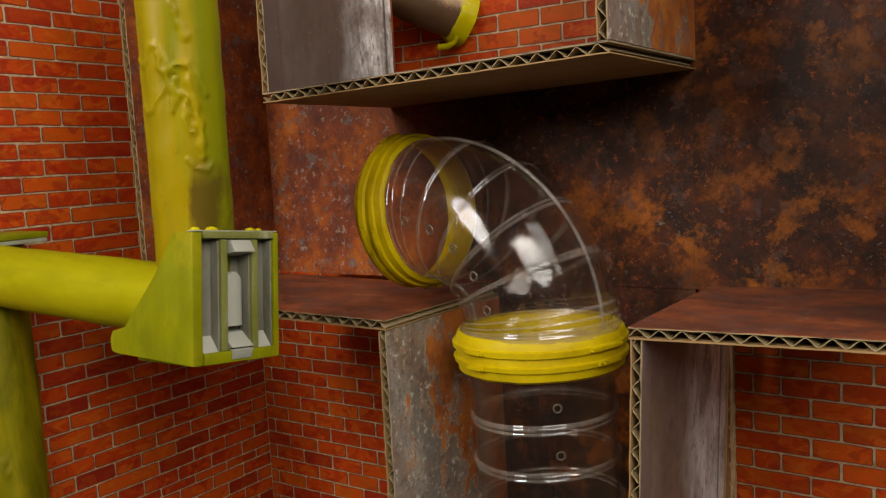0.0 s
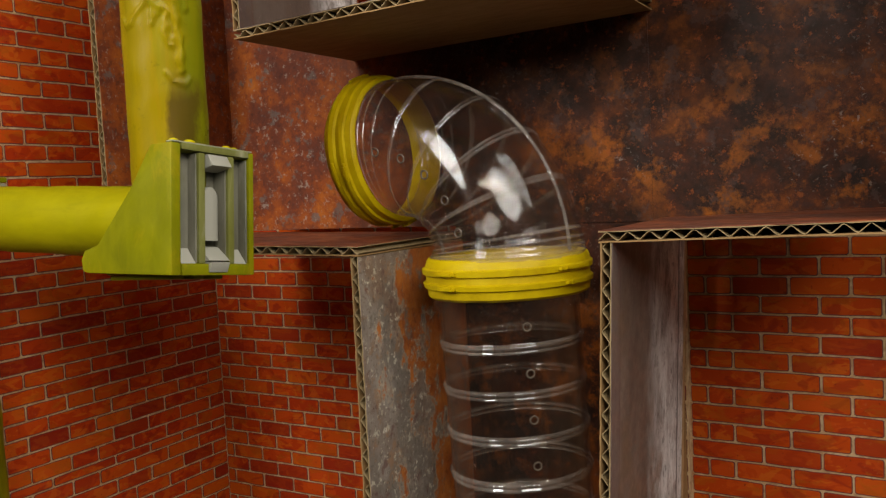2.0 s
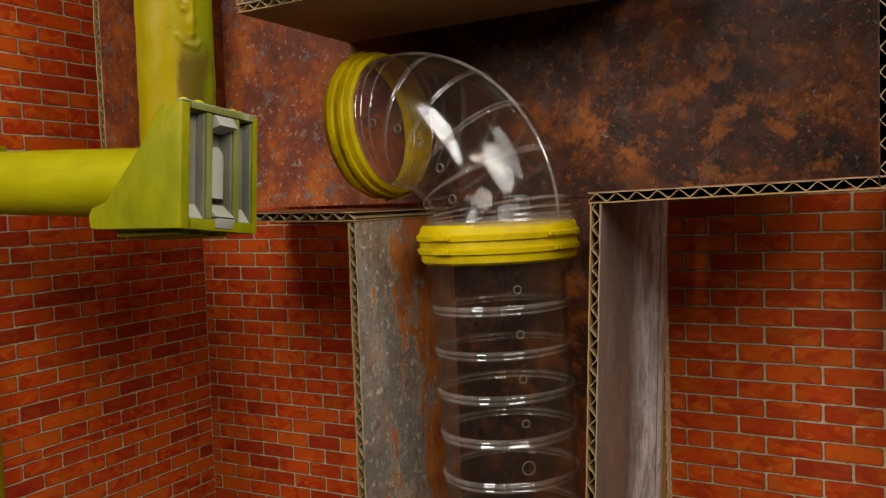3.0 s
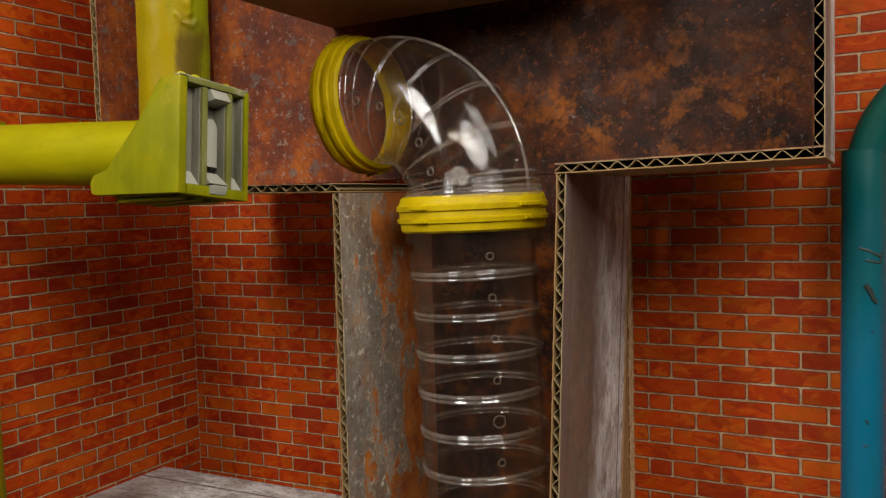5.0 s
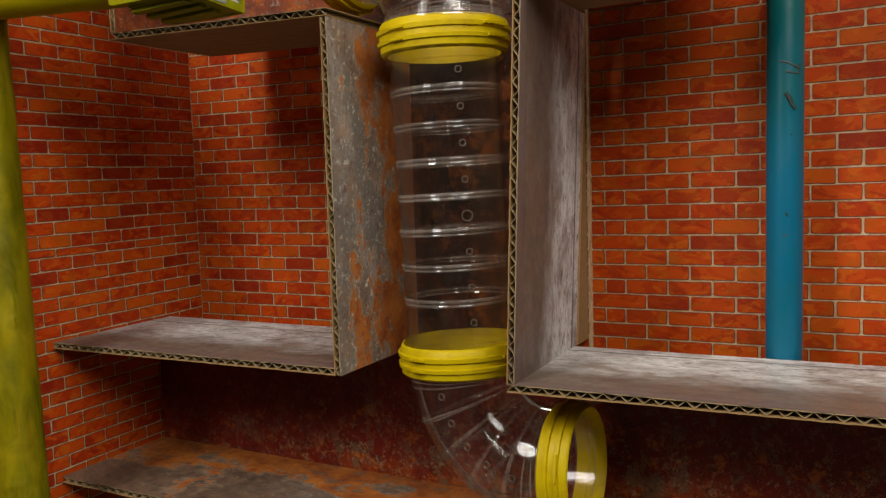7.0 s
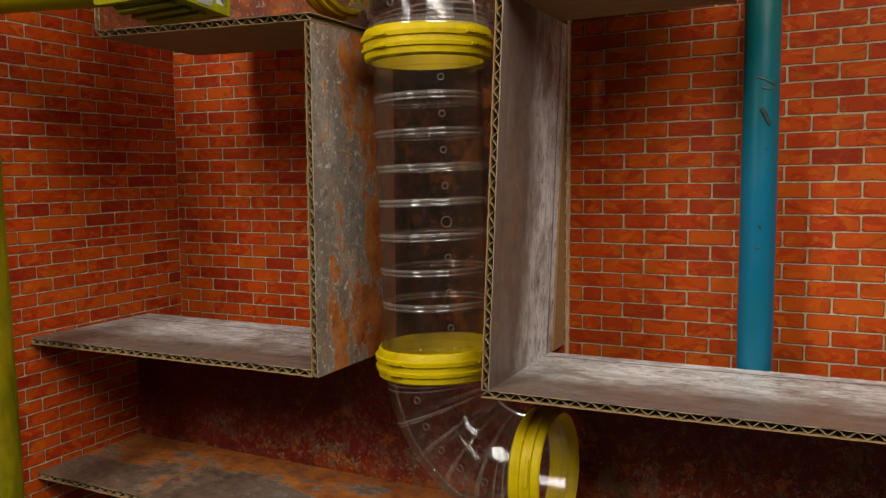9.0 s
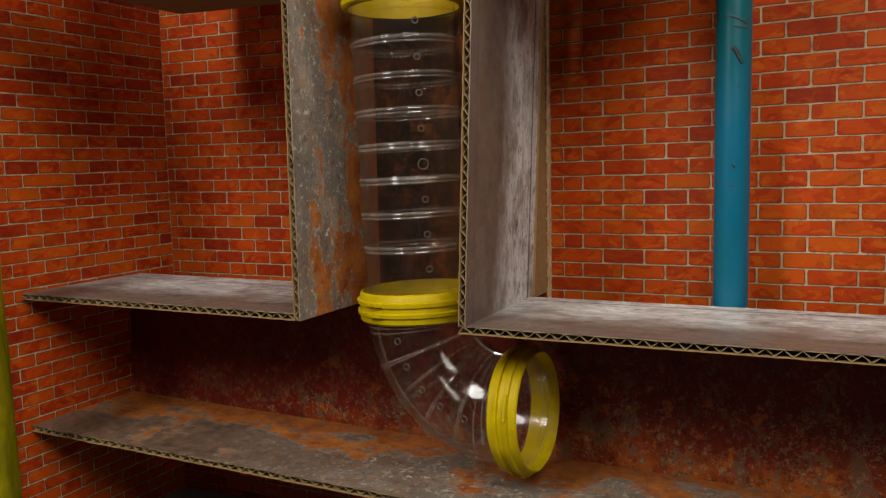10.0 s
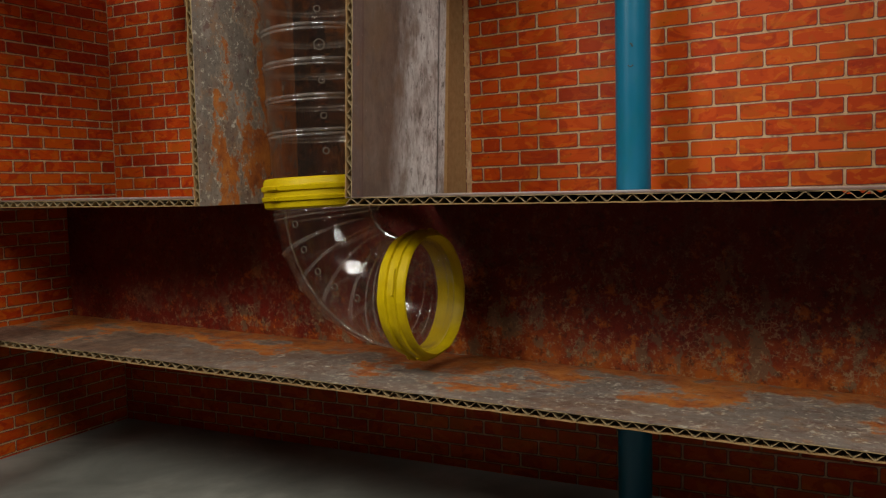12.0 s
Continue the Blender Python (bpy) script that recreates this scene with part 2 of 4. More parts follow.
def rust_grey_material(name, amount, slope, tone=1.0, loc=(0, 0, 0), stretch=(1, 1, 0.6), brown=0.0):
    """Grey weathered paint, freckled pale and brown, with ragged flakes of orange rust, more of them towards the back."""
    n = Nodes(name)
    col = n.ramp(n.noise(40, 9, 0.74, 0.0, n.mapped(stretch, loc)), [(p, tuple(v * tone for v in c)) for p, c in ((0.30, (0.125, 0.066, 0.044)), (0.43, (0.205, 0.135, 0.098)), (0.54, (0.25, 0.195, 0.158)), (0.70, (0.34, 0.295, 0.250)))])
    cool = n.ramp(n.noise(26, 8, 0.72, 0.2, n.mapped(stretch, (4 + loc[0], 2, 6))), [(0.50, 0.0), (0.55, 1.0)])
    col = n.mix(n.math("MULTIPLY", cool, 0.8), col, tuple(v * (0.3 + 0.7 * tone) for v in (0.172, 0.143, 0.118)))
    col = speckle(n, col, 90, 0.55, 0.62, tuple(v * tone for v in (0.30, 0.155, 0.075)), 0.65, (8, 2, 1))
    col = speckle(n, col, 160, 0.57, 0.63, tuple(v * tone for v in (0.135, 0.060, 0.050)), 0.7, (2, 2, 7))
    col = speckle(n, col, 420, 0.55, 0.61, (0.075, 0.050, 0.035), 0.55, (6, 2, 3))
    col = speckle(n, col, 260, 0.57, 0.62, tuple(v * (0.25 + tone) for v in (0.52, 0.47, 0.36)), 0.6, (3, 6, 1))
    col = speckle(n, col, 130, 0.63, 0.66, tuple(v * (0.25 + tone) for v in (0.58, 0.52, 0.42)), 0.75, (9, 6, 4))
    if brown:
        end = n.ramp(n.math("ADD", n.math("MULTIPLY", n.axis(0), 2.0), n.math("MULTIPLY", n.noise(24, 5, 0.65), 0.4)), [(0.42, 1.0), (0.78, 0.0)])
        col = n.mix(n.math("MULTIPLY", end, brown), col, n.ramp(n.noise(110, 8, 0.75), [(0.35, (0.050, 0.028, 0.018)), (0.62, (0.155, 0.085, 0.050))]))
    lean = n.math("MULTIPLY", n.math("SUBTRACT", n.axis(1), 0.050), slope)
    rag = n.math("MULTIPLY", n.math("SUBTRACT", n.noise(190, 8, 0.80, 0.0, n.mapped(loc=(1, 4, 2))), 0.5), 0.34)
    field = n.math("ADD", n.math("ADD", lean, rag), n.noise(34, 6, 0.58, 0.1, n.mapped(stretch, (9 + loc[0], 3, 5))))
    rim = n.ramp(field, [(0.505 - amount, 0.0), (0.535 - amount, 1.0), (0.548 - amount, 0.0)])
    col = n.mix(n.math("MULTIPLY", rim, 0.5), col, tuple(v * tone for v in (0.50, 0.39, 0.27)))
    rust = n.ramp(field, [(0.538 - amount, 0.0), (0.552 - amount, 1.0)])
    keep = n.ramp(n.noise(105, 8, 0.76, 0.0, n.mapped(stretch, (3, 8, 2))), [(0.54, 1.0), (0.59, 0.12)])
    shade = n.ramp(n.noise(75, 9, 0.76), [(p, tuple(v * (0.5 + 0.5 * tone) for v in c)) for p, c in ((0.32, (0.14, 0.026, 0.008)), (0.45, (0.33, 0.085, 0.012)), (0.56, (0.44, 0.135, 0.018)), (0.70, (0.54, 0.20, 0.040)))])
    shade = speckle(n, shade, 300, 0.60, 0.66, (0.10, 0.025, 0.012), 0.7, (4, 4, 1))
    col = n.mix(n.math("MULTIPLY", n.math("MULTIPLY", rust, keep), 0.92), col, shade)
    col = speckle(n, col, 520, 0.63, 0.68, (0.05, 0.025, 0.018), 0.5, (5, 6, 1))
    return n.finish(col, n.ramp(n.noise(200, 4, 0.6), [(0.35, 0.42), (0.65, 0.62)]), n.bump(n.noise(300, 8, 0.75), 0.4, 0.0006), spec=0.35)


def grey_metal_material(name, lo, hi, wear=0.5, tone=1.0, start=0.40, flap=False, grain=(1, 1, 0.45), seed=0):
    """Printed steel, brushed along the grain: brown-grey at the front, scoured pale towards the back, with a dark crease and a paler strip behind it."""
    n = Nodes(name)
    wob = n.math("MULTIPLY", n.math("SUBTRACT", n.noise(34, 7, 0.70, 0.0, n.mapped(grain, (seed, 0, seed))), 0.5), 0.055)
    raw = n.math("DIVIDE", n.math("SUBTRACT", n.axis(1), lo), hi - lo)
    depth = n.math("ADD", raw, n.math("DIVIDE", wob, hi - lo))
    col = n.ramp(n.noise(60, 9, 0.74, 0.1, n.mapped(grain)), [(p, tuple(v * tone for v in c)) for p, c in ((0.30, (0.080, 0.054, 0.042)), (0.5, (0.125, 0.090, 0.070)), (0.72, (0.175, 0.135, 0.110)))])
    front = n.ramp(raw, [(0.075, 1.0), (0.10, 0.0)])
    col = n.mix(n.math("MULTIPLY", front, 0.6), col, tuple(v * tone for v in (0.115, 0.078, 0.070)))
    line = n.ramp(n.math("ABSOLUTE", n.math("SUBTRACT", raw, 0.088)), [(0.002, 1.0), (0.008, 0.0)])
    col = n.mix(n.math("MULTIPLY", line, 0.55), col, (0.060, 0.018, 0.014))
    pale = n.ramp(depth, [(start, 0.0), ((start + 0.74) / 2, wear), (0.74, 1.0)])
    patch = n.ramp(n.noise(95, 9, 0.78, 0.0, n.mapped(grain, (3, 1, 5))), [(0.38, 0.25), (0.56, 1.0)])
    light = n.ramp(n.noise(220, 7, 0.74, 0.0, n.mapped(grain)), [(0.35, (0.51, 0.490, 0.465)), (0.65, (0.78, 0.785, 0.775))])
    col = n.mix(n.math("MULTIPLY", n.math("MULTIPLY", pale, patch), 0.92), col, light)
    smear = n.ramp(n.noise(24, 7, 0.70, 0.0, n.mapped((1, 1.4, 1), (5 + seed, 5, 5))), [(0.53, 0.0), (0.62, 1.0)])
    col = n.mix(n.math("MULTIPLY", smear, 0.6), col, tuple(v * tone for v in (0.130, 0.082, 0.048)))
    scratch = n.ramp(n.noise(330, 7, 0.76, 0.0, n.mapped(grain, (1, 3, 5))), [(0.55, 0.0), (0.61, 1.0)])
    col = n.mix(n.math("MULTIPLY", n.math("MULTIPLY", scratch, n.math("ADD", 0.3, n.math("MULTIPLY", pale, 0.55))), 0.95), col, (0.050, 0.032, 0.024))
    spot = n.ramp(n.noise(120, 6, 0.7, 0.0, n.mapped(loc=(7, 2, 4))), [(0.66, 0.0), (0.70, 1.0)])
    col = n.mix(n.math("MULTIPLY", spot, 0.6), col, (0.20, 0.075, 0.035))
    col = speckle(n, col, 600, 0.63, 0.69, (0.42, 0.37, 0.31), 0.35, (6, 1, 5))
    if flap:
        card = n.ramp(n.noise(260, 5, 0.7, 0.2), [(0.3, (0.30, 0.183, 0.069)), (0.7, (0.44, 0.289, 0.122))])
        col = n.mix(n.ramp(raw, [(0.955, 0.0), (0.960, 1.0)]), col, card)
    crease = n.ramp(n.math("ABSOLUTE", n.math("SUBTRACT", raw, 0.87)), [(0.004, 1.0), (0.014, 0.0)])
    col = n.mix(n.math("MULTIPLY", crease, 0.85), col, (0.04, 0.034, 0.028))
    return n.finish(col, n.ramp(n.noise(150, 5, 0.6), [(0.35, 0.36), (0.65, 0.58)]), n.bump(n.noise(300, 7, 0.7, 0.0, n.mapped(grain)), 0.3, 0.0005), spec=0.4)


def kraft_material(name, tone=1.0, grey=1.0):
    n = Nodes(name)
    fib = n.noise(260, 5, 0.7, 0.2, n.mapped((0.3, 1, 1)))
    col = n.ramp(fib, [(0.3, (0.37 * tone, 0.255 * tone * grey, 0.117 * tone * grey * grey)), (0.7, (0.52 * tone, 0.385 * tone * grey, 0.203 * tone * grey * grey))])
    return n.finish(col, 0.85, n.bump(fib, 0.3, 0.0004), spec=0.2)


def paint_material(name, ramp, stain, rough=0.38, stain_amt=0.5, grain=(1, 1, 0.14)):
    """Brushed and sprayed paint, streaked along the grain."""
    n = Nodes(name)
    col = n.ramp(n.noise(70, 5, 0.62, 0.5, n.mapped(grain)), ramp)
    st = n.ramp(n.noise(60, 5, 0.7, 0.8, n.mapped(grain, (3, 2, 1))), [(0.54, 0.0), (0.66, 1.0)])
    col = n.mix(n.math("MULTIPLY", st, stain_amt), col, stain)
    blot = n.ramp(n.noise(45, 5, 0.68, 0.4, n.mapped(loc=(8, 1, 4))), [(0.52, 0.0), (0.62, 1.0)])
    col = n.mix(n.math("MULTIPLY", blot, 0.30), col, ramp[0][1])
    dust = n.ramp(n.noise(600, 3, 0.6), [(0.68, 0.0), (0.76, 1.0)])
    col = n.mix(n.math("MULTIPLY", dust, 0.15), col, (0.4, 0.3467, 0.081))
    return n.finish(col, n.ramp(n.noise(90, 4), [(0.3, rough - 0.08), (0.7, rough + 0.12)]), n.bump(n.noise(120, 5, 0.65, 0.3, n.mapped(grain)), 0.25, 0.0008), spec=0.12)


def stub_material():
    """Tan and yellow paint, burnt brown along its underside."""
    n = Nodes("stained_pipe_paint")
    col = n.ramp(n.noise(70, 5, 0.65), [(0.3, (0.32, 0.1926, 0.081)), (0.6, (0.46, 0.2985, 0.1539))])
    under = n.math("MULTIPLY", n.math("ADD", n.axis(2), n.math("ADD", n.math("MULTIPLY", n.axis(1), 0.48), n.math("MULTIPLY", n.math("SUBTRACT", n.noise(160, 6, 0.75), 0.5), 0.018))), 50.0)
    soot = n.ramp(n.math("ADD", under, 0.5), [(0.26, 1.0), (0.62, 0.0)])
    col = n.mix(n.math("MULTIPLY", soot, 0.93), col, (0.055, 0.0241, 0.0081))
    ring = n.ramp(n.math("MULTIPLY", n.math("ADD", n.axis(1), n.math("MULTIPLY", n.noise(80, 4), 0.012)), -20.0), [(0.02, 1.0), (0.10, 0.0)])
    col = n.mix(n.math("MULTIPLY", ring, 0.9), col, (0.44, 0.3659, 0.0049))
    return n.finish(col, 0.4, n.bump(n.noise(200, 5, 0.7), 0.3, 0.0006), spec=0.5)


def yellow_material():
    n = Nodes("yellow_plastic")
    col = n.ramp(n.noise(60, 4, 0.6, 0.4), [(0.3, (0.36, 0.245, 0.0005)), (0.5, (0.455, 0.325, 0.0006)), (0.7, (0.50, 0.365, 0.001))])
    soil = n.ramp(n.noise(150, 5, 0.7, 0.5), [(0.60, 0.0), (0.72, 1.0)])
    col = n.mix(n.math("MULTIPLY", soil, 0.5), col, (0.33, 0.185, 0.005))
    return n.finish(col, n.ramp(n.noise(120, 4), [(0.3, 0.38), (0.7, 0.55)]), n.bump(n.noise(180, 4, 0.6), 0.25, 0.0007), spec=0.16)


def clear_material(name, veil, gloss):
    """Clear moulded plastic: see-through, with a faint veil of scuffs and a mirror gloss that grows towards the rim."""
    n = Nodes(name)
    tr = n.t.nodes.new("ShaderNodeBsdfTransparent")
    tr.inputs[0].default_value = (0.95, 0.935, 0.92, 1)
    df = n.t.nodes.new("ShaderNodeBsdfDiffuse")
    df.inputs[0].default_value = (0.60, 0.52, 0.45, 1)
    gl = n.t.nodes.new("ShaderNodeBsdfGlossy")
    gl.inputs["Roughness"].default_value = 0.11
    smear = n.ramp(n.noise(70, 6, 0.7, 0.3), [(0.40, veil * 0.5), (0.75, veil * 1.6)])
    m1 = n.t.nodes.new("ShaderNodeMixShader")
    n.link(smear, m1.inputs[0])
    n.link(tr.outputs[0], m1.inputs[1])
    n.link(df.outputs[0], m1.inputs[2])
    lw = n.t.nodes.new("ShaderNodeLayerWeight")
    lw.inputs["Blend"].default_value = 0.5
    fres = n.math("ADD", n.math("MULTIPLY", n.math("POWER", lw.outputs["Facing"], 3.2), 0.55), gloss)
    m2 = n.t.nodes.new("ShaderNodeMixShader")
    n.link(fres, m2.inputs[0])
    n.link(m1.outputs[0], m2.inputs[1])
    n.link(gl.outputs[0], m2.inputs[2])
    n.link(m2.outputs[0], n.out.inputs[0])
    return n.mat


def concrete_material():
    n = Nodes("concrete_print")
    col = n.ramp(n.noise(14, 6, 0.65, 0.5), [(0.3, (0.075, 0.077, 0.066)), (0.55, (0.140, 0.141, 0.122)), (0.8, (0.25, 0.248, 0.212))])
    blot = n.ramp(n.noise(60, 4, 0.6), [(0.5, 0.0), (0.7, 1.0)])
    col = n.mix(n.math("MULTIPLY", blot, 0.25), col, (0.10, 0.0915, 0.0689))
    return n.finish(col, 0.5, n.bump(n.noise(300, 5), 0.15, 0.0005), spec=0.4)


def plain(name, col, rough=0.6):
    n = Nodes(name)
    c = n.mix(n.ramp(n.noise(8, 4), [(0.3, 0.0), (0.7, 1.0)]), tuple(v * 0.93 for v in col), col)
    return n.finish(c, rough, n.bump(n.noise(60, 4), 0.1, 0.002))


BRICK = brick_material("brick_print", False)
BRICK_REST = brick_material("brick_print_rest", True)
BRICK_OCHRE = brick_material("ochre_brick_print", False, 0.07)
BRICK_OCHRE_REST = brick_material("ochre_brick_print_rest", True, 0.07)
MORTAR = mortar_material()
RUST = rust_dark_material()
RUST_BRIGHT = rust_dark_material("orange_rust_print", True)
RUST_LOW = rust_lower_material()


def rust_top_material():
    n = Nodes("rust_shelf_print")
    col = n.ramp(n.noise(38, 7, 0.68, 0.0, n.mapped((0.5, 1, 1))), [(0.32, (0.060, 0.024, 0.016)), (0.46, (0.13, 0.038, 0.020)), (0.57, (0.25, 0.060, 0.020)), (0.70, (0.36, 0.110, 0.040))])
    col = speckle(n, col, 60, 0.53, 0.62, (0.10, 0.053, 0.0446), 0.6, (4, 2, 2))
    col = speckle(n, col, 260, 0.56, 0.64, (0.05, 0.0193, 0.0146), 0.6, (1, 2, 7))
    col = speckle(n, col, 380, 0.60, 0.67, (0.42, 0.2889, 0.2106), 0.5, (7, 2, 3))
    return n.finish(col, n.ramp(n.noise(90, 5, 0.6), [(0.35, 0.30), (0.65, 0.5)]), n.bump(n.noise(300, 8, 0.75), 0.25, 0.0005), spec=0.5)


RUST_TOP = rust_top_material()
PEEL = rust_grey_material("peeling_print", 0.100, 4.2, 0.84)
PEEL_FLOOR = rust_grey_material("peeling_floor_print", 0.036, 4.0, 0.68, (6, 2, 3), (0.6, 1, 1), 0.85)
STEEL_WALL = grey_metal_material("steel_wall_print", 0.0, 0.098, 0.65, 1.0, 0.36, True)
STEEL_DARK = grey_metal_material("dark_steel_print", 0.0, 0.090, 0.25, 0.55, 0.50, False, (1, 1, 0.45), 3)
STEEL_FLOOR = grey_metal_material("steel_floor_print", 0.0, 0.092, 0.75, 1.05, 0.28, False, (0.45, 1, 1), 1)
KRAFT = kraft_material("kraft_card", 0.60, 0.82)
KRAFT_EDGE = kraft_material("kraft_edge", 0.64)
KRAFT_FLUTE = kraft_material("kraft_flute", 0.56)
# a darker copy of the green pipes' paint, for the leaning low pipe
GREEN_LOW = paint_material("darker_pipe_paint", [(0.34, (0.075, 0.0674, 0.0008)), (0.50, (0.155, 0.13, 0.0016)), (0.66, (0.25, 0.1926, 0.0024))], (0.30, 0.183, 0.0032), 0.42, 0.35, (1, 1, 0.25))


def drip_paint_material():
    """Olive-yellow paint that has run: golden streaks, a greener flank, and a burnt brown stain low on one side."""
    n = Nodes("yellow_green_streaks")
    grain = (1, 1, 0.12)
    col = n.ramp(n.noise(70, 6, 0.62, 0.5, n.mapped(grain)), [(0.32, (0.105, 0.100, 0.001)), (0.48, (0.18, 0.158, 0.001)), (0.62, (0.25, 0.195, 0.001))])
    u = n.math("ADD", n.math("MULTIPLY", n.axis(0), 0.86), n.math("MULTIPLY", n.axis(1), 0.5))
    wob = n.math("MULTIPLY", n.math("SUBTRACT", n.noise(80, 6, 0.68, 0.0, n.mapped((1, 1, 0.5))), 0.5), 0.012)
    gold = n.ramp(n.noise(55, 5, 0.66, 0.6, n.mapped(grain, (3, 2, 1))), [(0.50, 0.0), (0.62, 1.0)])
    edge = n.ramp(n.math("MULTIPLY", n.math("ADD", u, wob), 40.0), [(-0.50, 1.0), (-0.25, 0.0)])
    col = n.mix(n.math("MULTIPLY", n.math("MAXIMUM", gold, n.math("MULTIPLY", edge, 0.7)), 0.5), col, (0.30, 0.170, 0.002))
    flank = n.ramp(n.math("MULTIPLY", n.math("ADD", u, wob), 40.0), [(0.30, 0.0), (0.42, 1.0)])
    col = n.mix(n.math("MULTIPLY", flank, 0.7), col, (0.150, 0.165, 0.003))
    off = n.math("ABSOLUTE", n.math("SUBTRACT", n.math("ADD", u, wob), 0.0085))
    stain = n.math("MULTIPLY", n.ramp(n.math("MULTIPLY", off, 100.0), [(0.25, 1.0), (0.50, 0.0)]), n.ramp(n.math("MULTIPLY", n.math("ADD", n.axis(2), wob), 20.0), [(0.42, 1.0), (0.62, 0.0)]))
    col = n.mix(n.math("MULTIPLY", stain, 0.85), col, (0.070, 0.040, 0.006))
    blot = n.ramp(n.noise(300, 5, 0.7, 0.4), [(0.60, 0.0), (0.68, 1.0)])
    col = n.mix(n.math("MULTIPLY", blot, 0.3), col, (0.09, 0.075, 0.003))
    return n.finish(col, n.ramp(n.noise(90, 4), [(0.3, 0.26), (0.7, 0.46)]), n.bump(n.noise(120, 5, 0.65, 0.3, n.mapped((1, 1, 0.3))), 0.3, 0.0008), spec=0.13)


GREEN_UP = drip_paint_material()
WORN = paint_material("worn_fitting_paint", [(0.3, (0.11, 0.11, 0.02)), (0.55, (0.17, 0.17, 0.05)), (0.75, (0.34, 0.33, 0.22))], (0.15, 0.145, 0.01), 0.42, 0.6, (1, 1, 0.4))
GREEN_FLAT = paint_material("yellow_green_spray", [(0.3, (0.22, 0.200, 0.0008)), (0.7, (0.32, 0.285, 0.0016))], (0.20, 0.183, 0.0016), 0.40, 0.5, (0.2, 1, 1))
GREEN_FIT = paint_material("fitting_paint", [(0.3, (0.140, 0.142, 0.002)), (0.7, (0.215, 0.208, 0.002))], (0.36, 0.2504, 0.0049), 0.42, 0.35, (1, 1, 0.5))
BARE = paint_material("bare_grey_plastic", [(0.3, (0.20, 0.1926, 0.1215)), (0.7, (0.40, 0.3852, 0.2754))], (0.25, 0.2407, 0.0324), 0.45, 0.6, (1, 1, 1))
STUB = stub_material()
STUB_YELLOW = paint_material("thick_yellow_paint", [(0.3, (0.33, 0.27, 0.001)), (0.7, (0.46, 0.40, 0.003))], (0.22, 0.21, 0.002), 0.25, 0.5, (1, 1, 1))
PALE = plain("pale_plastic", (0.33, 0.32, 0.265), 0.45)


def blue_material():
    n = Nodes("teal_paint")
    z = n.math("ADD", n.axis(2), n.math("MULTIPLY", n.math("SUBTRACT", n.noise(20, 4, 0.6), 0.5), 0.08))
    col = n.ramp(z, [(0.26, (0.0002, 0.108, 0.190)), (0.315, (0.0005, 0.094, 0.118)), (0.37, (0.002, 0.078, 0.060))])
    st = n.ramp(n.noise(45, 5, 0.7, 0.6, n.mapped((1, 1, 0.25))), [(0.52, 0.0), (0.68, 1.0)])
    col = n.mix(n.math("MULTIPLY", st, 0.35), col, (0.002, 0.1011, 0.0851))
    return n.finish(col, n.ramp(n.noise(90, 4), [(0.3, 0.3), (0.7, 0.45)]), n.bump(n.noise(160, 4, 0.6), 0.12, 0.0005), spec=0.4)


BLUE = blue_material()
CHIP = plain("chipped_dark_paint", (0.02, 0.0337, 0.0284), 0.5)
YELLOW = yellow_material()
CLEAR = clear_material("clear_plastic", 0.005, 0.028)
CLEAR_RIB = clear_material("clear_plastic_rib", 0.16, 0.12)
CONCRETE = concrete_material()
ROOM = plain("room_paint", (0.025, 0.0231, 0.0186), 0.85)
BRICK_RIM = plain("brick_rim", (0.15, 0.0193, 0.0081), 0.6)
BRICK_EDGE = plain("brick_outline", (0.085, 0.0212, 0.0113), 0.6)
SLOT = paint_material("slot_grey", [(0.3, (0.10, 0.094, 0.066)), (0.7, (0.23, 0.218, 0.168))], (0.12, 0.112, 0.050), 0.45, 0.5, (1, 1, 0.3))


# ---- building helpers ----
def smooth_mesh(me, angle=40):
    me.shade_smooth()
    me.set_sharp_from_angle(angle=radians(angle))


def part(name, bm, material, parent=None, label="", smooth=True):
    """Links a bmesh as one mesh object, under a thing or a part."""
    me = bpy.data.meshes.new(name)
    bmesh.ops.recalc_face_normals(bm, faces=bm.faces)
    bm.to_mesh(me)
    bm.free()
    me.materials.append(material)
    if smooth:
        smooth_mesh(me)
    ob = new(name, me)
    if parent:
        ob.parent = parent
    if label:
        ob["label"] = label
    return ob


def thing(name, label, category, at=(0, 0, 0), group="", kind=""):
    ob = new(name)
    ob.empty_display_size = 0.01
    ob.location = at
    return tagged(ob, label, category, group, kind)


def box_into(bm, lo, hi, bevel=0.0):
    vs = [bm.verts.new((x, y, z)) for x in (lo[0], hi[0]) for y in (lo[1], hi[1]) for z in (lo[2], hi[2])]
    fs = [(0, 1, 3, 2), (4, 6, 7, 5), (0, 4, 5, 1), (2, 3, 7, 6), (0, 2, 6, 4), (1, 5, 7, 3)]
    faces = [bm.faces.new([vs[i] for i in f]) for f in fs]
    if bevel:
        edges = list({e for f in faces for e in f.edges})
        bmesh.ops.bevel(bm, geom=edges, offset=bevel, segments=2, affect="EDGES", profile=0.6)
    return bm


def box(lo, hi, bevel=0.0):
    return box_into(bmesh.new(), lo, hi, bevel)


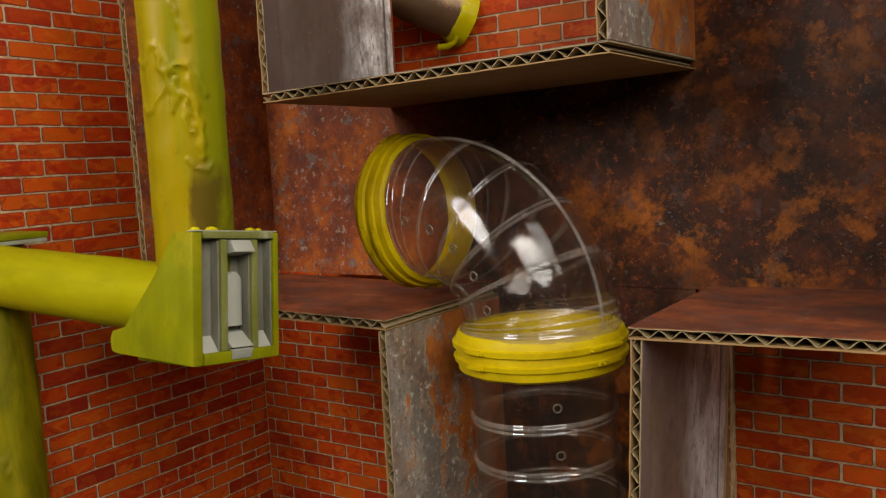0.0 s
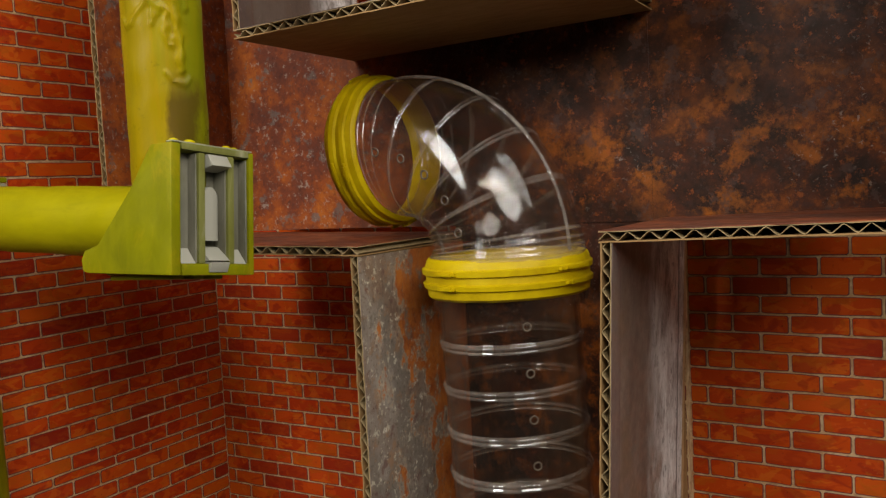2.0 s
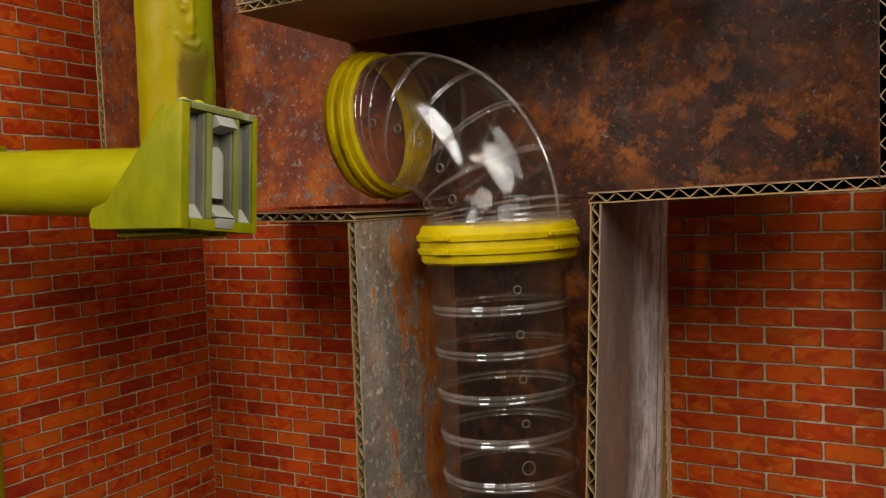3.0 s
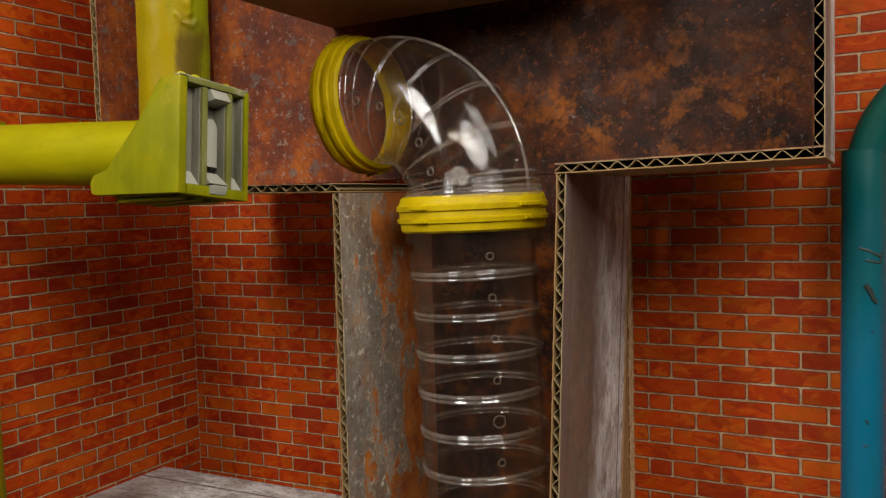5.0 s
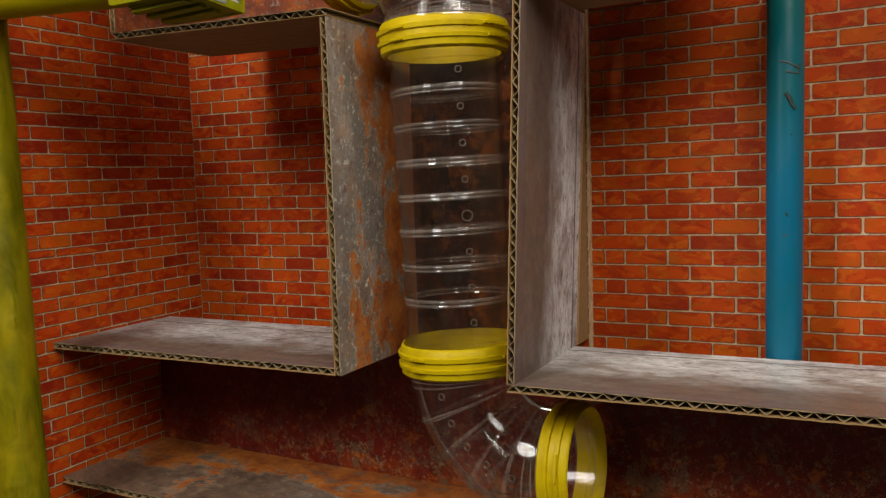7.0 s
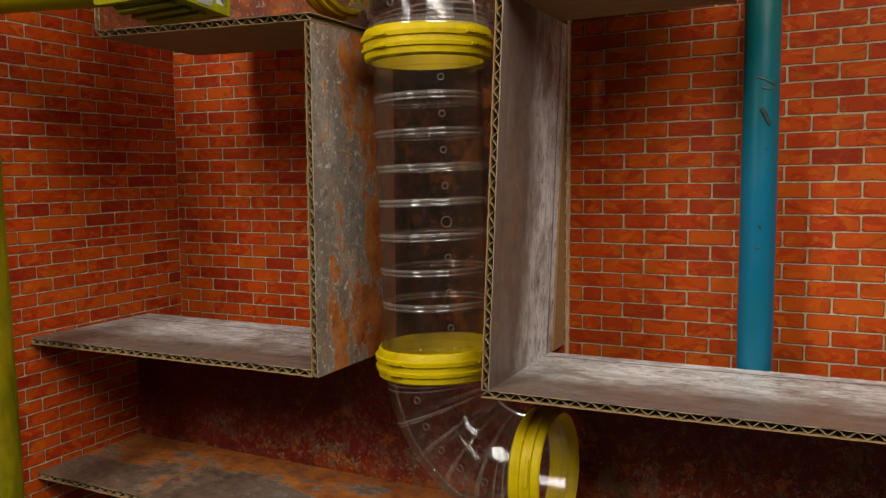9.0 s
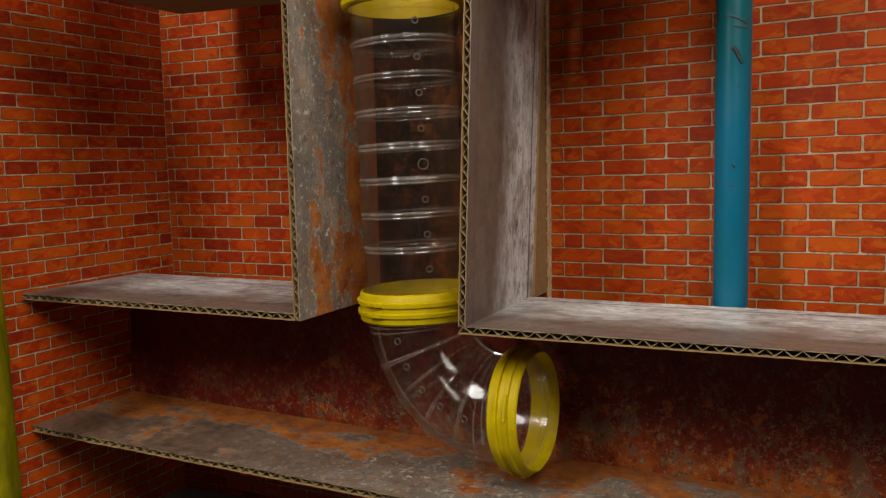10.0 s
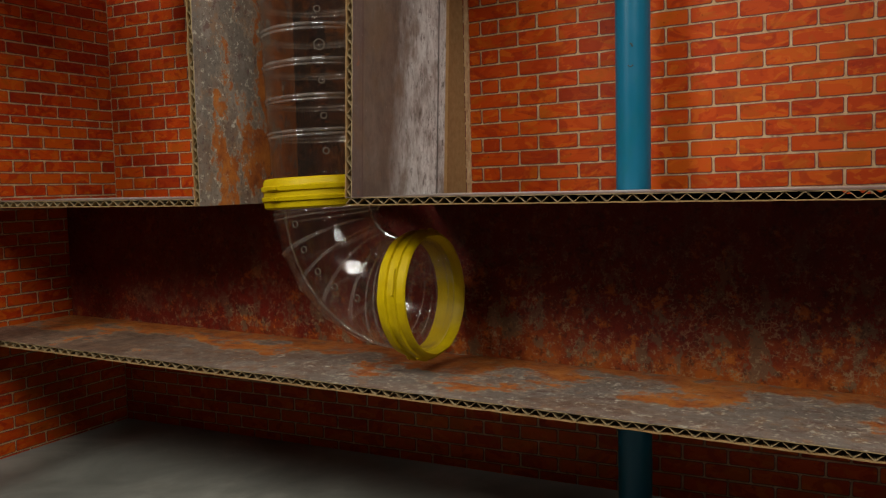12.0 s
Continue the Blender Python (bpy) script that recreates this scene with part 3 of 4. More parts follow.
def prism(poly, y0, y1, bevel=0.0):
    """A polygon of (x, z) points, thick from y0 to y1."""
    bm = bmesh.new()
    a = [bm.verts.new((x, y0, z)) for x, z in poly]
    b = [bm.verts.new((x, y1, z)) for x, z in poly]
    bm.faces.new(a)
    bm.faces.new(b[::-1])
    for i in range(len(poly)):
        j = (i + 1) % len(poly)
        bm.faces.new((a[j], a[i], b[i], b[j]))
    if bevel:
        bmesh.ops.bevel(bm, geom=list(bm.edges), offset=bevel, segments=2, affect="EDGES", profile=0.6)
    return bm


def sweep(path, profile, cap=False):
    """Sweeps a list of profiles [(radius scale list)] round a path. path: [(centre, axis u, axis v)], profile: r(angle index) list."""
    bm = bmesh.new()
    rings = []
    segs = len(profile[0])
    for (c, u, v), radii in zip(path, profile):
        rings.append([bm.verts.new(c + (u * math.cos(2 * math.pi * k / segs) + v * math.sin(2 * math.pi * k / segs)) * radii[k]) for k in range(segs)])
    for a, b in zip(rings, rings[1:]):
        for k in range(segs):
            m = (k + 1) % segs
            bm.faces.new((a[k], a[m], b[m], b[k]))
    if cap:
        bm.faces.new(rings[0][::-1])
        bm.faces.new(rings[-1])
    return bm


def path_frames(points):
    """Frames along a polyline."""
    pts = [Vector(p) for p in points]
    out = []
    ref = None
    for i, p in enumerate(pts):
        d = (pts[min(i + 1, len(pts) - 1)] - pts[max(i - 1, 0)]).normalized()
        if ref is None:
            ref = d.orthogonal().normalized()
        ref = (ref - d * ref.dot(d)).normalized()
        out.append((p, ref.copy(), d.cross(ref)))
    return out


def pipe(points, radius, segs=40, cap=True, seed=0, rough=0.0):
    fr = path_frames(points)
    prof = []
    for i, (c, u, v) in enumerate(fr):
        row = []
        for k in range(segs):
            a = 2 * math.pi * k / segs
            p = c + (u * math.cos(a) + v * math.sin(a)) * radius
            row.append(radius + (rough * noise.noise(p * 90 + Vector((seed, 0, 0))) if rough else 0))
        prof.append(row)
    return sweep(fr, prof, cap=cap)


def lathe(profile, centre, axis, segs=64, jitter=0.0):
    """Turns (radius, along) points, a closed section, round an axis through centre."""
    axis = Vector(axis).normalized()
    u = axis.orthogonal().normalized()
    v = axis.cross(u)
    c = Vector(centre)
    bm = bmesh.new()
    rings = []
    for k in range(segs):
        a = 2 * math.pi * k / segs
        d = u * math.cos(a) + v * math.sin(a)
        rings.append([bm.verts.new(c + d * (r + jitter * noise.noise((c + d * r + axis * h) * 120)) + axis * h) for r, h in profile])
    n = len(profile)
    for k in range(segs):
        a, b = rings[k], rings[(k + 1) % segs]
        for i in range(n):
            j = (i + 1) % n
            bm.faces.new((a[i], a[j], b[j], b[i]))
    return bm


def torus(centre, axis, major, minor, segs=56, sides=8):
    prof = [(major + minor * math.cos(2 * math.pi * i / sides), minor * math.sin(2 * math.pi * i / sides)) for i in range(sides)]
    return lathe(prof, centre, axis, segs)


# ---- corrugated board ----
FLUTE = 0.0070


def board(name, label, a, b, y0, y1, face, back, side=1, thick=0.004, category="cardboard panel", seed=1, group=""):
    """Corrugated board: its printed face runs from a to b, (x, z) points; the rest lies on the side of the line to the right (1) or left (-1)."""
    rng = random.Random(seed)
    a, b = Vector((a[0], 0, a[1])), Vector((b[0], 0, b[1]))
    run = b - a
    length = run.length
    run.normalize()
    nrm = Vector((run.z, 0, -run.x)) * side
    root = thing(name, label, category, a + Vector((0, y0, 0)), group)
    org = root.location.copy()
    lin = 0.00046

    def slab(d0, d1, wear):
        n = max(6, int(length / 0.004))
        bm = bmesh.new()
        cols = []
        for i in range(n + 1):
            s = length * i / n
            jy = rng.uniform(-wear, wear)
            jn = rng.uniform(-wear, wear) * 0.25
            cols.append([bm.verts.new(a + run * s + nrm * (d + jn) + Vector((0, y, 0)) - org) for d, y in ((d0, y0 + jy), (d1, y0 + jy), (d1, y1), (d0, y1))])
        for p, q in zip(cols, cols[1:]):
            for i in range(4):
                j = (i + 1) % 4
                bm.faces.new((p[i], p[j], q[j], q[i]))
        bm.faces.new(cols[0])
        bm.faces.new(cols[-1][::-1])
        return bm

    part("printed_liner", slab(0, lin * 0.5, 0.0002), face, root, smooth=False)
    part("kraft_liner", slab(lin * 0.5 + 0.00002, lin * 1.3, 0.0003), KRAFT_EDGE, root, "bare kraft paper layer", smooth=False)
    part("back_liner", slab(thick - lin, thick, 0.0003), back, root, "bare kraft paper backing", smooth=False)
    # the wavy core
    bm = bmesh.new()
    mid = (lin * 1.3 + thick - lin) / 2
    amp = (thick - lin - lin * 1.3) / 2 - 0.0001
    t2 = 0.00017
    steps = 10
    n = int(length / FLUTE * steps)
    phase = rng.random()
    cols = []
    for i in range(n + 1):
        s = length * i / n
        w = (s / FLUTE + phase) % 1.0
        tri = 4 * abs(w - 0.5) - 1
        h = mid + amp * max(-1.0, min(1.0, tri * 1.18)) * (0.97 + rng.uniform(-0.03, 0.03))
        jy = rng.uniform(0.0001, 0.0006)
        cols.append([bm.verts.new(a + run * s + nrm * (h + e) + Vector((0, y, 0)) - org) for e, y in ((-t2, y0 + jy), (t2, y0 + jy), (t2, y1), (-t2, y1))])
    for p, q in zip(cols, cols[1:]):
        for i in range(4):
            j = (i + 1) % 4
            bm.faces.new((p[i], p[j], q[j], q[i]))
    part("fluting", bm, KRAFT_FLUTE, root, "wavy kraft paper core", smooth=False)
    return root


FRONT, RUSTY, BACK = 0.0, 0.0835, 0.1327
LEFT = -0.2095
GROUND = -0.052

# ---- large structure ----
room_floor = part("room_floor", box((-0.80, -1.15, GROUND - 0.06), (1.05, 0.50, GROUND - 0.003)), ROOM, smooth=False)
tagged(room_floor, "dark plain floor of the room round the set", "floor", kind="structure")
ground = part("ground", box((-0.30, -0.24, GROUND - 0.003), (0.66, 0.16, GROUND)), CONCRETE, smooth=False)
tagged(ground, "dark grey concrete-patterned sheet on the floor", "floor", kind="structure")
part("room_wall_north", box((-0.80, 0.50, GROUND - 0.06), (1.05, 0.54, 1.30)), ROOM, smooth=False)
part("room_wall_south", box((-0.80, -1.19, GROUND - 0.06), (1.05, -1.15, 1.30)), ROOM, smooth=False)
part("room_wall_west", box((-0.84, -1.19, GROUND - 0.06), (-0.80, 0.54, 1.30)), ROOM, smooth=False)
part("room_wall_east", box((1.05, -1.19, GROUND - 0.06), (1.09, 0.54, 1.30)), ROOM, smooth=False)
part("ceiling", box((-0.84, -1.19, 1.30), (1.09, 0.54, 1.34)), ROOM, smooth=False)
for o in list(scene.objects):
    if o.name.startswith("room_wall"):
        tagged(o, "plain painted room wall behind the set", "wall", kind="structure")
tagged(bpy.data.objects["ceiling"], "plain painted room ceiling", "ceiling", kind="structure")

SPLIT = 0.0850
bm = box((LEFT - 0.006, BACK, SPLIT), (0.0915, BACK + 0.006, 0.62))
wall_back = part("wall_back", box_into(bm, (LEFT - 0.006, BACK, GROUND), (0.62, BACK + 0.006, SPLIT)), MORTAR, smooth=False)
tagged(wall_back, "cardboard wall covered with red brick print, pale mortar lines", "wall", kind="structure")
SKEW = pose(0.0915, 0.1365, 0, 0, 0, -3.72)
wall_right = part("wall_right", box((0, 0, SPLIT + 0.0005), (0.54, 0.006, 0.62)), MORTAR, smooth=False)
wall_right.matrix_basis = SKEW
tagged(wall_right, "slightly skewed cardboard wall covered with red brick print", "wall", kind="structure")
wall_left = part("wall_left", box((LEFT - 0.006, -0.16, GROUND), (LEFT, BACK, 0.62)), MORTAR, smooth=False)
tagged(wall_left, "side wall covered with red brick print, pale mortar lines", "wall", kind="structure")

# rusted sheets behind the compartments
def sheet(label, x0, x1, z0, z1, y, material, thick=0.003):
    return tagged(part("rusted_back_panel", box((x0, y, z0), (x1, y + thick, z1)), material, smooth=False), label, "back panel", "rusted back panels")


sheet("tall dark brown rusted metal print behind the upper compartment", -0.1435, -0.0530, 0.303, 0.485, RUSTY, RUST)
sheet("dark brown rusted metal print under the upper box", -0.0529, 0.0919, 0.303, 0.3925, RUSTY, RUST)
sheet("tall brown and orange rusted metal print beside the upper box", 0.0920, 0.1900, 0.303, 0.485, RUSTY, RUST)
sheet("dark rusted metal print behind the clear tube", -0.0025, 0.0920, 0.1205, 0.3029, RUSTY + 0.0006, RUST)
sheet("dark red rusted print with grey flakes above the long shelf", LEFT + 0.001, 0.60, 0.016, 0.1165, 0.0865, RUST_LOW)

# boards of the shelf unit
board("left_partition", "upright corrugated cardboard with rusted print, cut edge bare", (-0.1398, 0.485), (-0.1398, 0.302), FRONT, RUSTY, RUST_BRIGHT, KRAFT, 1, seed=2)
board("upper_shelf", "corrugated cardboard shelf with rusted print on top", (-0.1435, 0.3022), (0.0008, 0.3002), FRONT, RUSTY, RUST_TOP, KRAFT, 1, seed=3, category="shelf")
board("tube_partition", "upright corrugated cardboard with grey peeling-paint print", (0.0008, 0.2958), (0.0008, 0.1172), FRONT, RUSTY + 0.004, PEEL, KRAFT, 1, seed=4)
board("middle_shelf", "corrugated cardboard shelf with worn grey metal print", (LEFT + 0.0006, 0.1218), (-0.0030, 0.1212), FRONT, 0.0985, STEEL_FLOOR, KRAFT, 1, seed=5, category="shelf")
board("upper_shelf", "short corrugated cardboard shelf with rusted print on top", (0.0975, 0.3044), (0.1907, 0.3063), FRONT, RUSTY, RUST_TOP, KRAFT, 1, seed=6, category="shelf")
board("steel_partition", "upright corrugated cardboard with scoured grey metal print", (0.1022, 0.3003), (0.0948, 0.1206), FRONT, 0.0975, STEEL_WALL, KRAFT, 1, seed=7)
board("right_partition", "upright corrugated cardboard, grey-brown outside and rusted inside", (0.1907, 0.3024), (0.1907, 0.485), FRONT, RUSTY + 0.004, STEEL_WALL, RUST, -1, seed=8)
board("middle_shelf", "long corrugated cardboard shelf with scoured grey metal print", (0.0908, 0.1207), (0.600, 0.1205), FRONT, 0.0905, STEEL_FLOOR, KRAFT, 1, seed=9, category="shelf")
board("box_side", "upright corrugated cardboard with dark scoured metal print", (-0.0518, 0.485), (-0.0518, 0.3896), FRONT, RUSTY, STEEL_DARK, KRAFT, 1, seed=10)
board("box_floor", "corrugated cardboard floor of the upper box, bare brown underneath", (-0.0555, 0.3898), (0.0940, 0.3930), FRONT, RUSTY, STEEL_FLOOR, KRAFT, 1, seed=11, category="shelf")
board("box_side", "upright corrugated cardboard with blue-grey rusted print", (0.0940, 0.3932), (0.0940, 0.485), FRONT, RUSTY, PEEL, KRAFT, -1, seed=12)
board("long_shelf", "long corrugated cardboard shelf with grey and orange rust print", (LEFT + 0.0006, 0.0370), (0.600, 0.0210), FRONT, 0.086, PEEL_FLOOR, KRAFT, 1, seed=13, category="shelf")
# added out of view, to throw shade on the rusted sheet below
board("top_shade_board", "unseen corrugated board added above to shade the compartment", (0.0985, 0.478), (0.1865, 0.478), FRONT, RUSTY, RUST_TOP, KRAFT, 1, seed=14, category="shelf")
# added out of view, to dim the far end of the brick wall
board("end_shade_board", "unseen upright corrugated board added to shade the brick wall", (0.338, 0.56), (0.338, 0.1212), FRONT, 0.098, STEEL_WALL, KRAFT, 1, seed=15)
tagged(part("kraft_brace", box((0.0870, 0.0985, 0.1170), (0.0905, BACK - 0.0004, 0.3000)), KRAFT, smooth=False), "bare brown cardboard brace against the brick wall", "cardboard panel")

# ---- clear pet tube ----
TX, TY = 0.0445, 0.0415
R_OUT, R_IN, R_RING = 0.0283, 0.0273, 0.0336
tube = thing("pet_tube", "clear ribbed plastic tube run with yellow joint rings, standing between shelves", "tube", (TX, TY, 0.0))


def local(p):
    return Vector(p) - tube.location


def joint_ring(name, centre, axis, label="", inner=0.0290, R_RING=0.0336):
    """A thin-walled ring with two thread ridges."""
    h = 0.0080
    prof = [(inner, -h), (R_RING - 0.0022, -h), (R_RING - 0.0010, -h + 0.0010), (R_RING - 0.0007, -0.0040), (R_RING + 0.0003, -0.0036), (R_RING + 0.0006, -0.0018), (R_RING - 0.0006, -0.0013),
            (R_RING - 0.0007, 0.0012), (R_RING + 0.0004, 0.0017), (R_RING + 0.0006, 0.0038), (R_RING - 0.0004, 0.0043), (R_RING - 0.0012, h - 0.0010), (R_RING - 0.0018, h - 0.0002), (R_RING - 0.0024, h), (R_RING - 0.0027, h - 0.0012), (inner, 0.0)]
    ring = part(name, lathe(prof, local(centre), axis, 72, 0.0005), YELLOW, tube, label)
    ax = Vector(axis).normalized()
    u = ax.orthogonal().normalized()
    v = ax.cross(u)
    for k, (ang, up, wide) in enumerate(((28, 0.0028, 0.010), (28, -0.0028, 0.008), (118, 0.0028, 0.013), (208, 0.0028, 0.010), (208, -0.0028, 0.009), (298, 0.0030, 0.016), (300, -0.0026, 0.012))):
        a = radians(ang)
        d = u * math.cos(a) + v * math.sin(a)
        t = ax.cross(d)
        bm = bmesh.new()
        bmesh.ops.create_cube(bm, size=1)
        bmesh.ops.bevel(bm, geom=list(bm.edges), offset=0.18, segments=2, affect="EDGES")
        m = Matrix((d * 0.0022, t * wide, ax * 0.0017)).transposed().to_4x4()
        m.translation = local(centre) + d * (R_RING + 0.0004) + ax * up
        bm.transform(m)
        part("lug", bm, YELLOW, ring)
    return ring


def shell(path, r_out, r_in, ribs):
    """A clear moulded wall with both its surfaces along a path; r_out gives the outer radius at each point, ribs tells which points are ribs."""
    fr = path_frames(path)
    segs = 72
    bm = sweep(fr, [[r] * segs for r in r_out])
    for i, f in enumerate(bm.faces):
        f.material_index = 1 if ribs[i // segs] else 0
    me = bpy.data.meshes.new("tmp")
    few = fr[:: max(1, len(fr) // 24)]
    if few[-1] is not fr[-1]:
        few.append(fr[-1])
    inner = sweep(few, [[r_in] * segs for _ in few])
    inner.to_mesh(me)
    inner.free()
    bm.from_mesh(me)
    bpy.data.meshes.remove(me)
    return bm


def bump_at(s, marks, width, height):
    return max([height * max(0.0, 1 - ((s - m) / width) ** 2) for m in marks] + [0.0])


def vent(parent, p, nrm, r=0.0016):
    return part("vent_hole", torus(local(p), nrm, r, 0.00034, 20, 6), HOLE, parent, "small round air hole, its clear rim coloured dark for shade")


# clear rims, given a dark colour for the shade round each hole
HOLE = plain("hole_rim", (0.10, 0.075, 0.055), 0.25)

# straight length with its rings
Z1, Z2 = 0.2857, 0.1231
HEAD_X, HEAD_Y = 0.0426, 0.0436
FOOT_X, FOOT_Y = 0.0485, 0.0445


def axis_at(z):
    """The tube leans a little: its axis at a height."""
    k = (Z1 - z) / (Z1 - Z2)
    return Vector((HEAD_X + (FOOT_X - HEAD_X) * k, HEAD_Y + (FOOT_Y - HEAD_Y) * k, z))


LEAN = (axis_at(Z1) - axis_at(Z2)).normalized()

zs = list(np.linspace(Z2, Z1, 420))
marks = [0.2595 - 0.01756 * k for k in range(7)]
twins = [m - 0.0021 for m in marks]
radii = [R_OUT + bump_at(z, marks, 0.0011, 0.0011) + bump_at(z, twins, 0.0008, 0.0006) + (0.0026 if z > Z1 - 0.0125 else 0) + (0.0016 if z < Z2 + 0.010 else 0) for z in zs]
straight = part("straight_tube", shell([local(axis_at(z)) for z in zs], radii, R_IN, [bump_at(z, marks, 0.0010, 1) + bump_at(z, twins, 0.0007, 1) > 0 for z in zs]), CLEAR, tube, "clear straight tube with moulded rings")
straight.data.materials.append(CLEAR_RIB)
for k in range(8):
    z = 0.2675 - 0.01766 * k
    ang = radians(-51.7)
    n3 = Vector((math.cos(ang), math.sin(ang), 0))
    vent(straight, axis_at(z) + n3 * (R_OUT + 0.0002), n3, 0.0026 if k == 4 else 0.0015)
joint_ring("joint_ring", ((TX + HEAD_X) / 2, (TY + HEAD_Y) / 2, Z1), (LEAN + Vector((0, 0, 1))) / 2, "yellow threaded joint ring")
joint_ring("joint_ring", axis_at(Z2), LEAN, "yellow threaded joint ring")


def elbow(name, start, heading, up, R, end_len, r_out, base_r, dip, seam_turn, vents, vent_turn):
    """A moulded bend: from start, straight up or down, turning towards the heading in the ground plane and a little past level."""
    h = Vector((math.cos(radians(heading)), math.sin(radians(heading)), 0))
    k = Vector((0, 0, up))
    side = k.cross(h)
    if side.y > 0:
        side = -side
    c = Vector(start) + h * R
    bend = math.pi / 2 + radians(dip)
    arc = R * bend
    total = arc + end_len
    stops = [radians(v) * R for v in (23.3, 40.0, 56.6, 74.0)]
    flange = [total - 0.0006, total - 0.0040, total - 0.0112, total - 0.0140, total - 0.0185]
    foot = [0.0012, 0.0026, 0.0044, 0.0066]

    def spoke(v):
        return k * math.sin(v) - h * math.cos(v)

    out = h * math.sin(bend) + k * math.cos(bend)
    pts, rad, rib = [], [], []
    n = 420
    for i in range(n + 1):
        q = total * i / n
        pts.append(local(c + spoke(min(q, arc) / R) * R + out * max(0.0, q - arc)))
        b = bump_at(q, stops, 0.0005, 0.0008) + bump_at(q, [m + 0.0011 for m in stops], 0.0004, 0.0005) + bump_at(q, flange + foot, 0.0004, 0.0004)
        rad.append(r_out + b + (base_r - r_out) * max(0.0, 1 - q / 0.008) ** 0.6)
        rib.append(b > 0 or q < 0.0028)
    el = part(name, shell(pts, rad, r_out - 0.0012, rib), CLEAR, tube, "clear quarter-bend tube with moulded ribs")
    el.data.materials.append(CLEAR_RIB)
    for turn in (seam_turn, 180 - seam_turn):
        seam = []
        for v in np.linspace(0.03, bend, 40):
            d = spoke(v)
            seam.append(local(c + d * R + (d * math.cos(radians(turn)) + side * math.sin(radians(turn))) * (r_out + 0.0002)))
        part("seam", pipe(seam, 0.00075, 8), CLEAR_RIB, el, "moulded seam line along the bend")
    for v in vents:
        d = spoke(radians(v))
        n3 = (d * math.cos(radians(vent_turn)) + side * math.sin(radians(vent_turn))).normalized()
        vent(el, c + d * R + n3 * (r_out + 0.0002), n3)
    return c + spoke(bend) * R + out * end_len, out


end_up, h_up = elbow("upper_elbow", (TX, TY, Z1 + 0.0070), 175.3, 1, 0.0464, 0.0122, 0.0291, 0.0312, 4.1, 6, (14.5, 32.3, 50, 67, 84), 95)
joint_ring("end_ring", end_up - h_up * 0.0026, h_up, "yellow end ring open to the shelf", 0.0294, 0.0324)
end_lo, h_lo = elbow("lower_elbow", (TX + 0.0050, TY + 0.0022, 0.1177), -2.2, -1, 0.0479, 0.0118, 0.0283, 0.0290, 2.3, 2, (13, 29.5, 46, 61.5, 78.5), 90)
joint_ring("end_ring", end_lo - h_lo * 0.0026, h_lo, "yellow end ring, open mouth", 0.0287, 0.0322)

# ---- yellow-green pipework in front ----
GX, GY = -0.0396, -0.0525
vert = thing("green_pipe", "yellow-green painted plastic pipe with peeling drips", "pipe", (GX, GY, 0.335))
vert.matrix_basis = Matrix.Translation((GX, GY, 0.335)) @ Vector((0, 0, 1)).rotation_difference(Vector((0.049, -0.037, 1))).to_matrix().to_4x4()
rng = random.Random(5)


def on_pipe(ang, z, r=0.0136):
    a = radians(ang)
    return (r * math.cos(a), r * math.sin(a), z)


def run_height(ang, z, runs, radius, seed):
    """How far thick paint runs stand out of a pipe's skin; runs: ([(degrees, height), ...], width) lines."""
    s = Vector((radians(ang) * radius, z))
    p = Vector((s.x * 260, s.y * 260, seed))
    s = s + Vector((noise.noise(p), noise.noise(p + Vector((9, 4, 2))))) * 0.0016
    best = 0.0
    for line, wide in runs:
        for (a0, z0), (a1, z1) in zip(line, line[1:]):
            p0, p1 = Vector((radians(a0) * radius, z0)), Vector((radians(a1) * radius, z1))
            t = max(0.0, min(1.0, (s - p0).dot(p1 - p0) / max(1e-9, (p1 - p0).length_squared)))
            d = (s - p0 - (p1 - p0) * t).length
            w = wide * (0.9 + 0.5 * noise.noise(Vector((s.x * 400, s.y * 400, seed + 3))))
            best = max(best, wide * 0.55 / (1 + math.exp(min(40.0, (d - w * 0.62) / (wide * 0.14)))))
    return best


def painted_pipe(axis, radius, runs, seed, rough):
    """A pipe whose paint has run: axis(z) gives its middle for a list of heights."""
    heights, middle = axis
    segs = 150
    bm = bmesh.new()
    rings = []
    lo = min(min(z for _, z in line) for line, _ in runs) - 0.006
    hi = max(max(z for _, z in line) for line, _ in runs) + 0.006
    for z in heights:
        c = middle(z)
        row = []
        for k in range(segs):
            ang = -180 + 360 * k / segs
            a = radians(ang)
            q = Vector((math.cos(a) * radius, math.sin(a) * radius, z))
            h = run_height(ang, z, runs, radius, seed) if lo < z < hi and -150 < ang < 40 else 0.0
            r = radius + h + rough * noise.noise(q * 90 + Vector((seed, 0, 0)))
            row.append(bm.verts.new(c + Vector((math.cos(a) * r, math.sin(a) * r, 0))))
        rings.append(row)
    for u, v in zip(rings, rings[1:]):
        for k in range(segs):
            m = (k + 1) % segs
            bm.faces.new((u[k], u[m], v[m], v[k]))
    bm.faces.new(rings[0][::-1])
    bm.faces.new(rings[-1])
    return bm


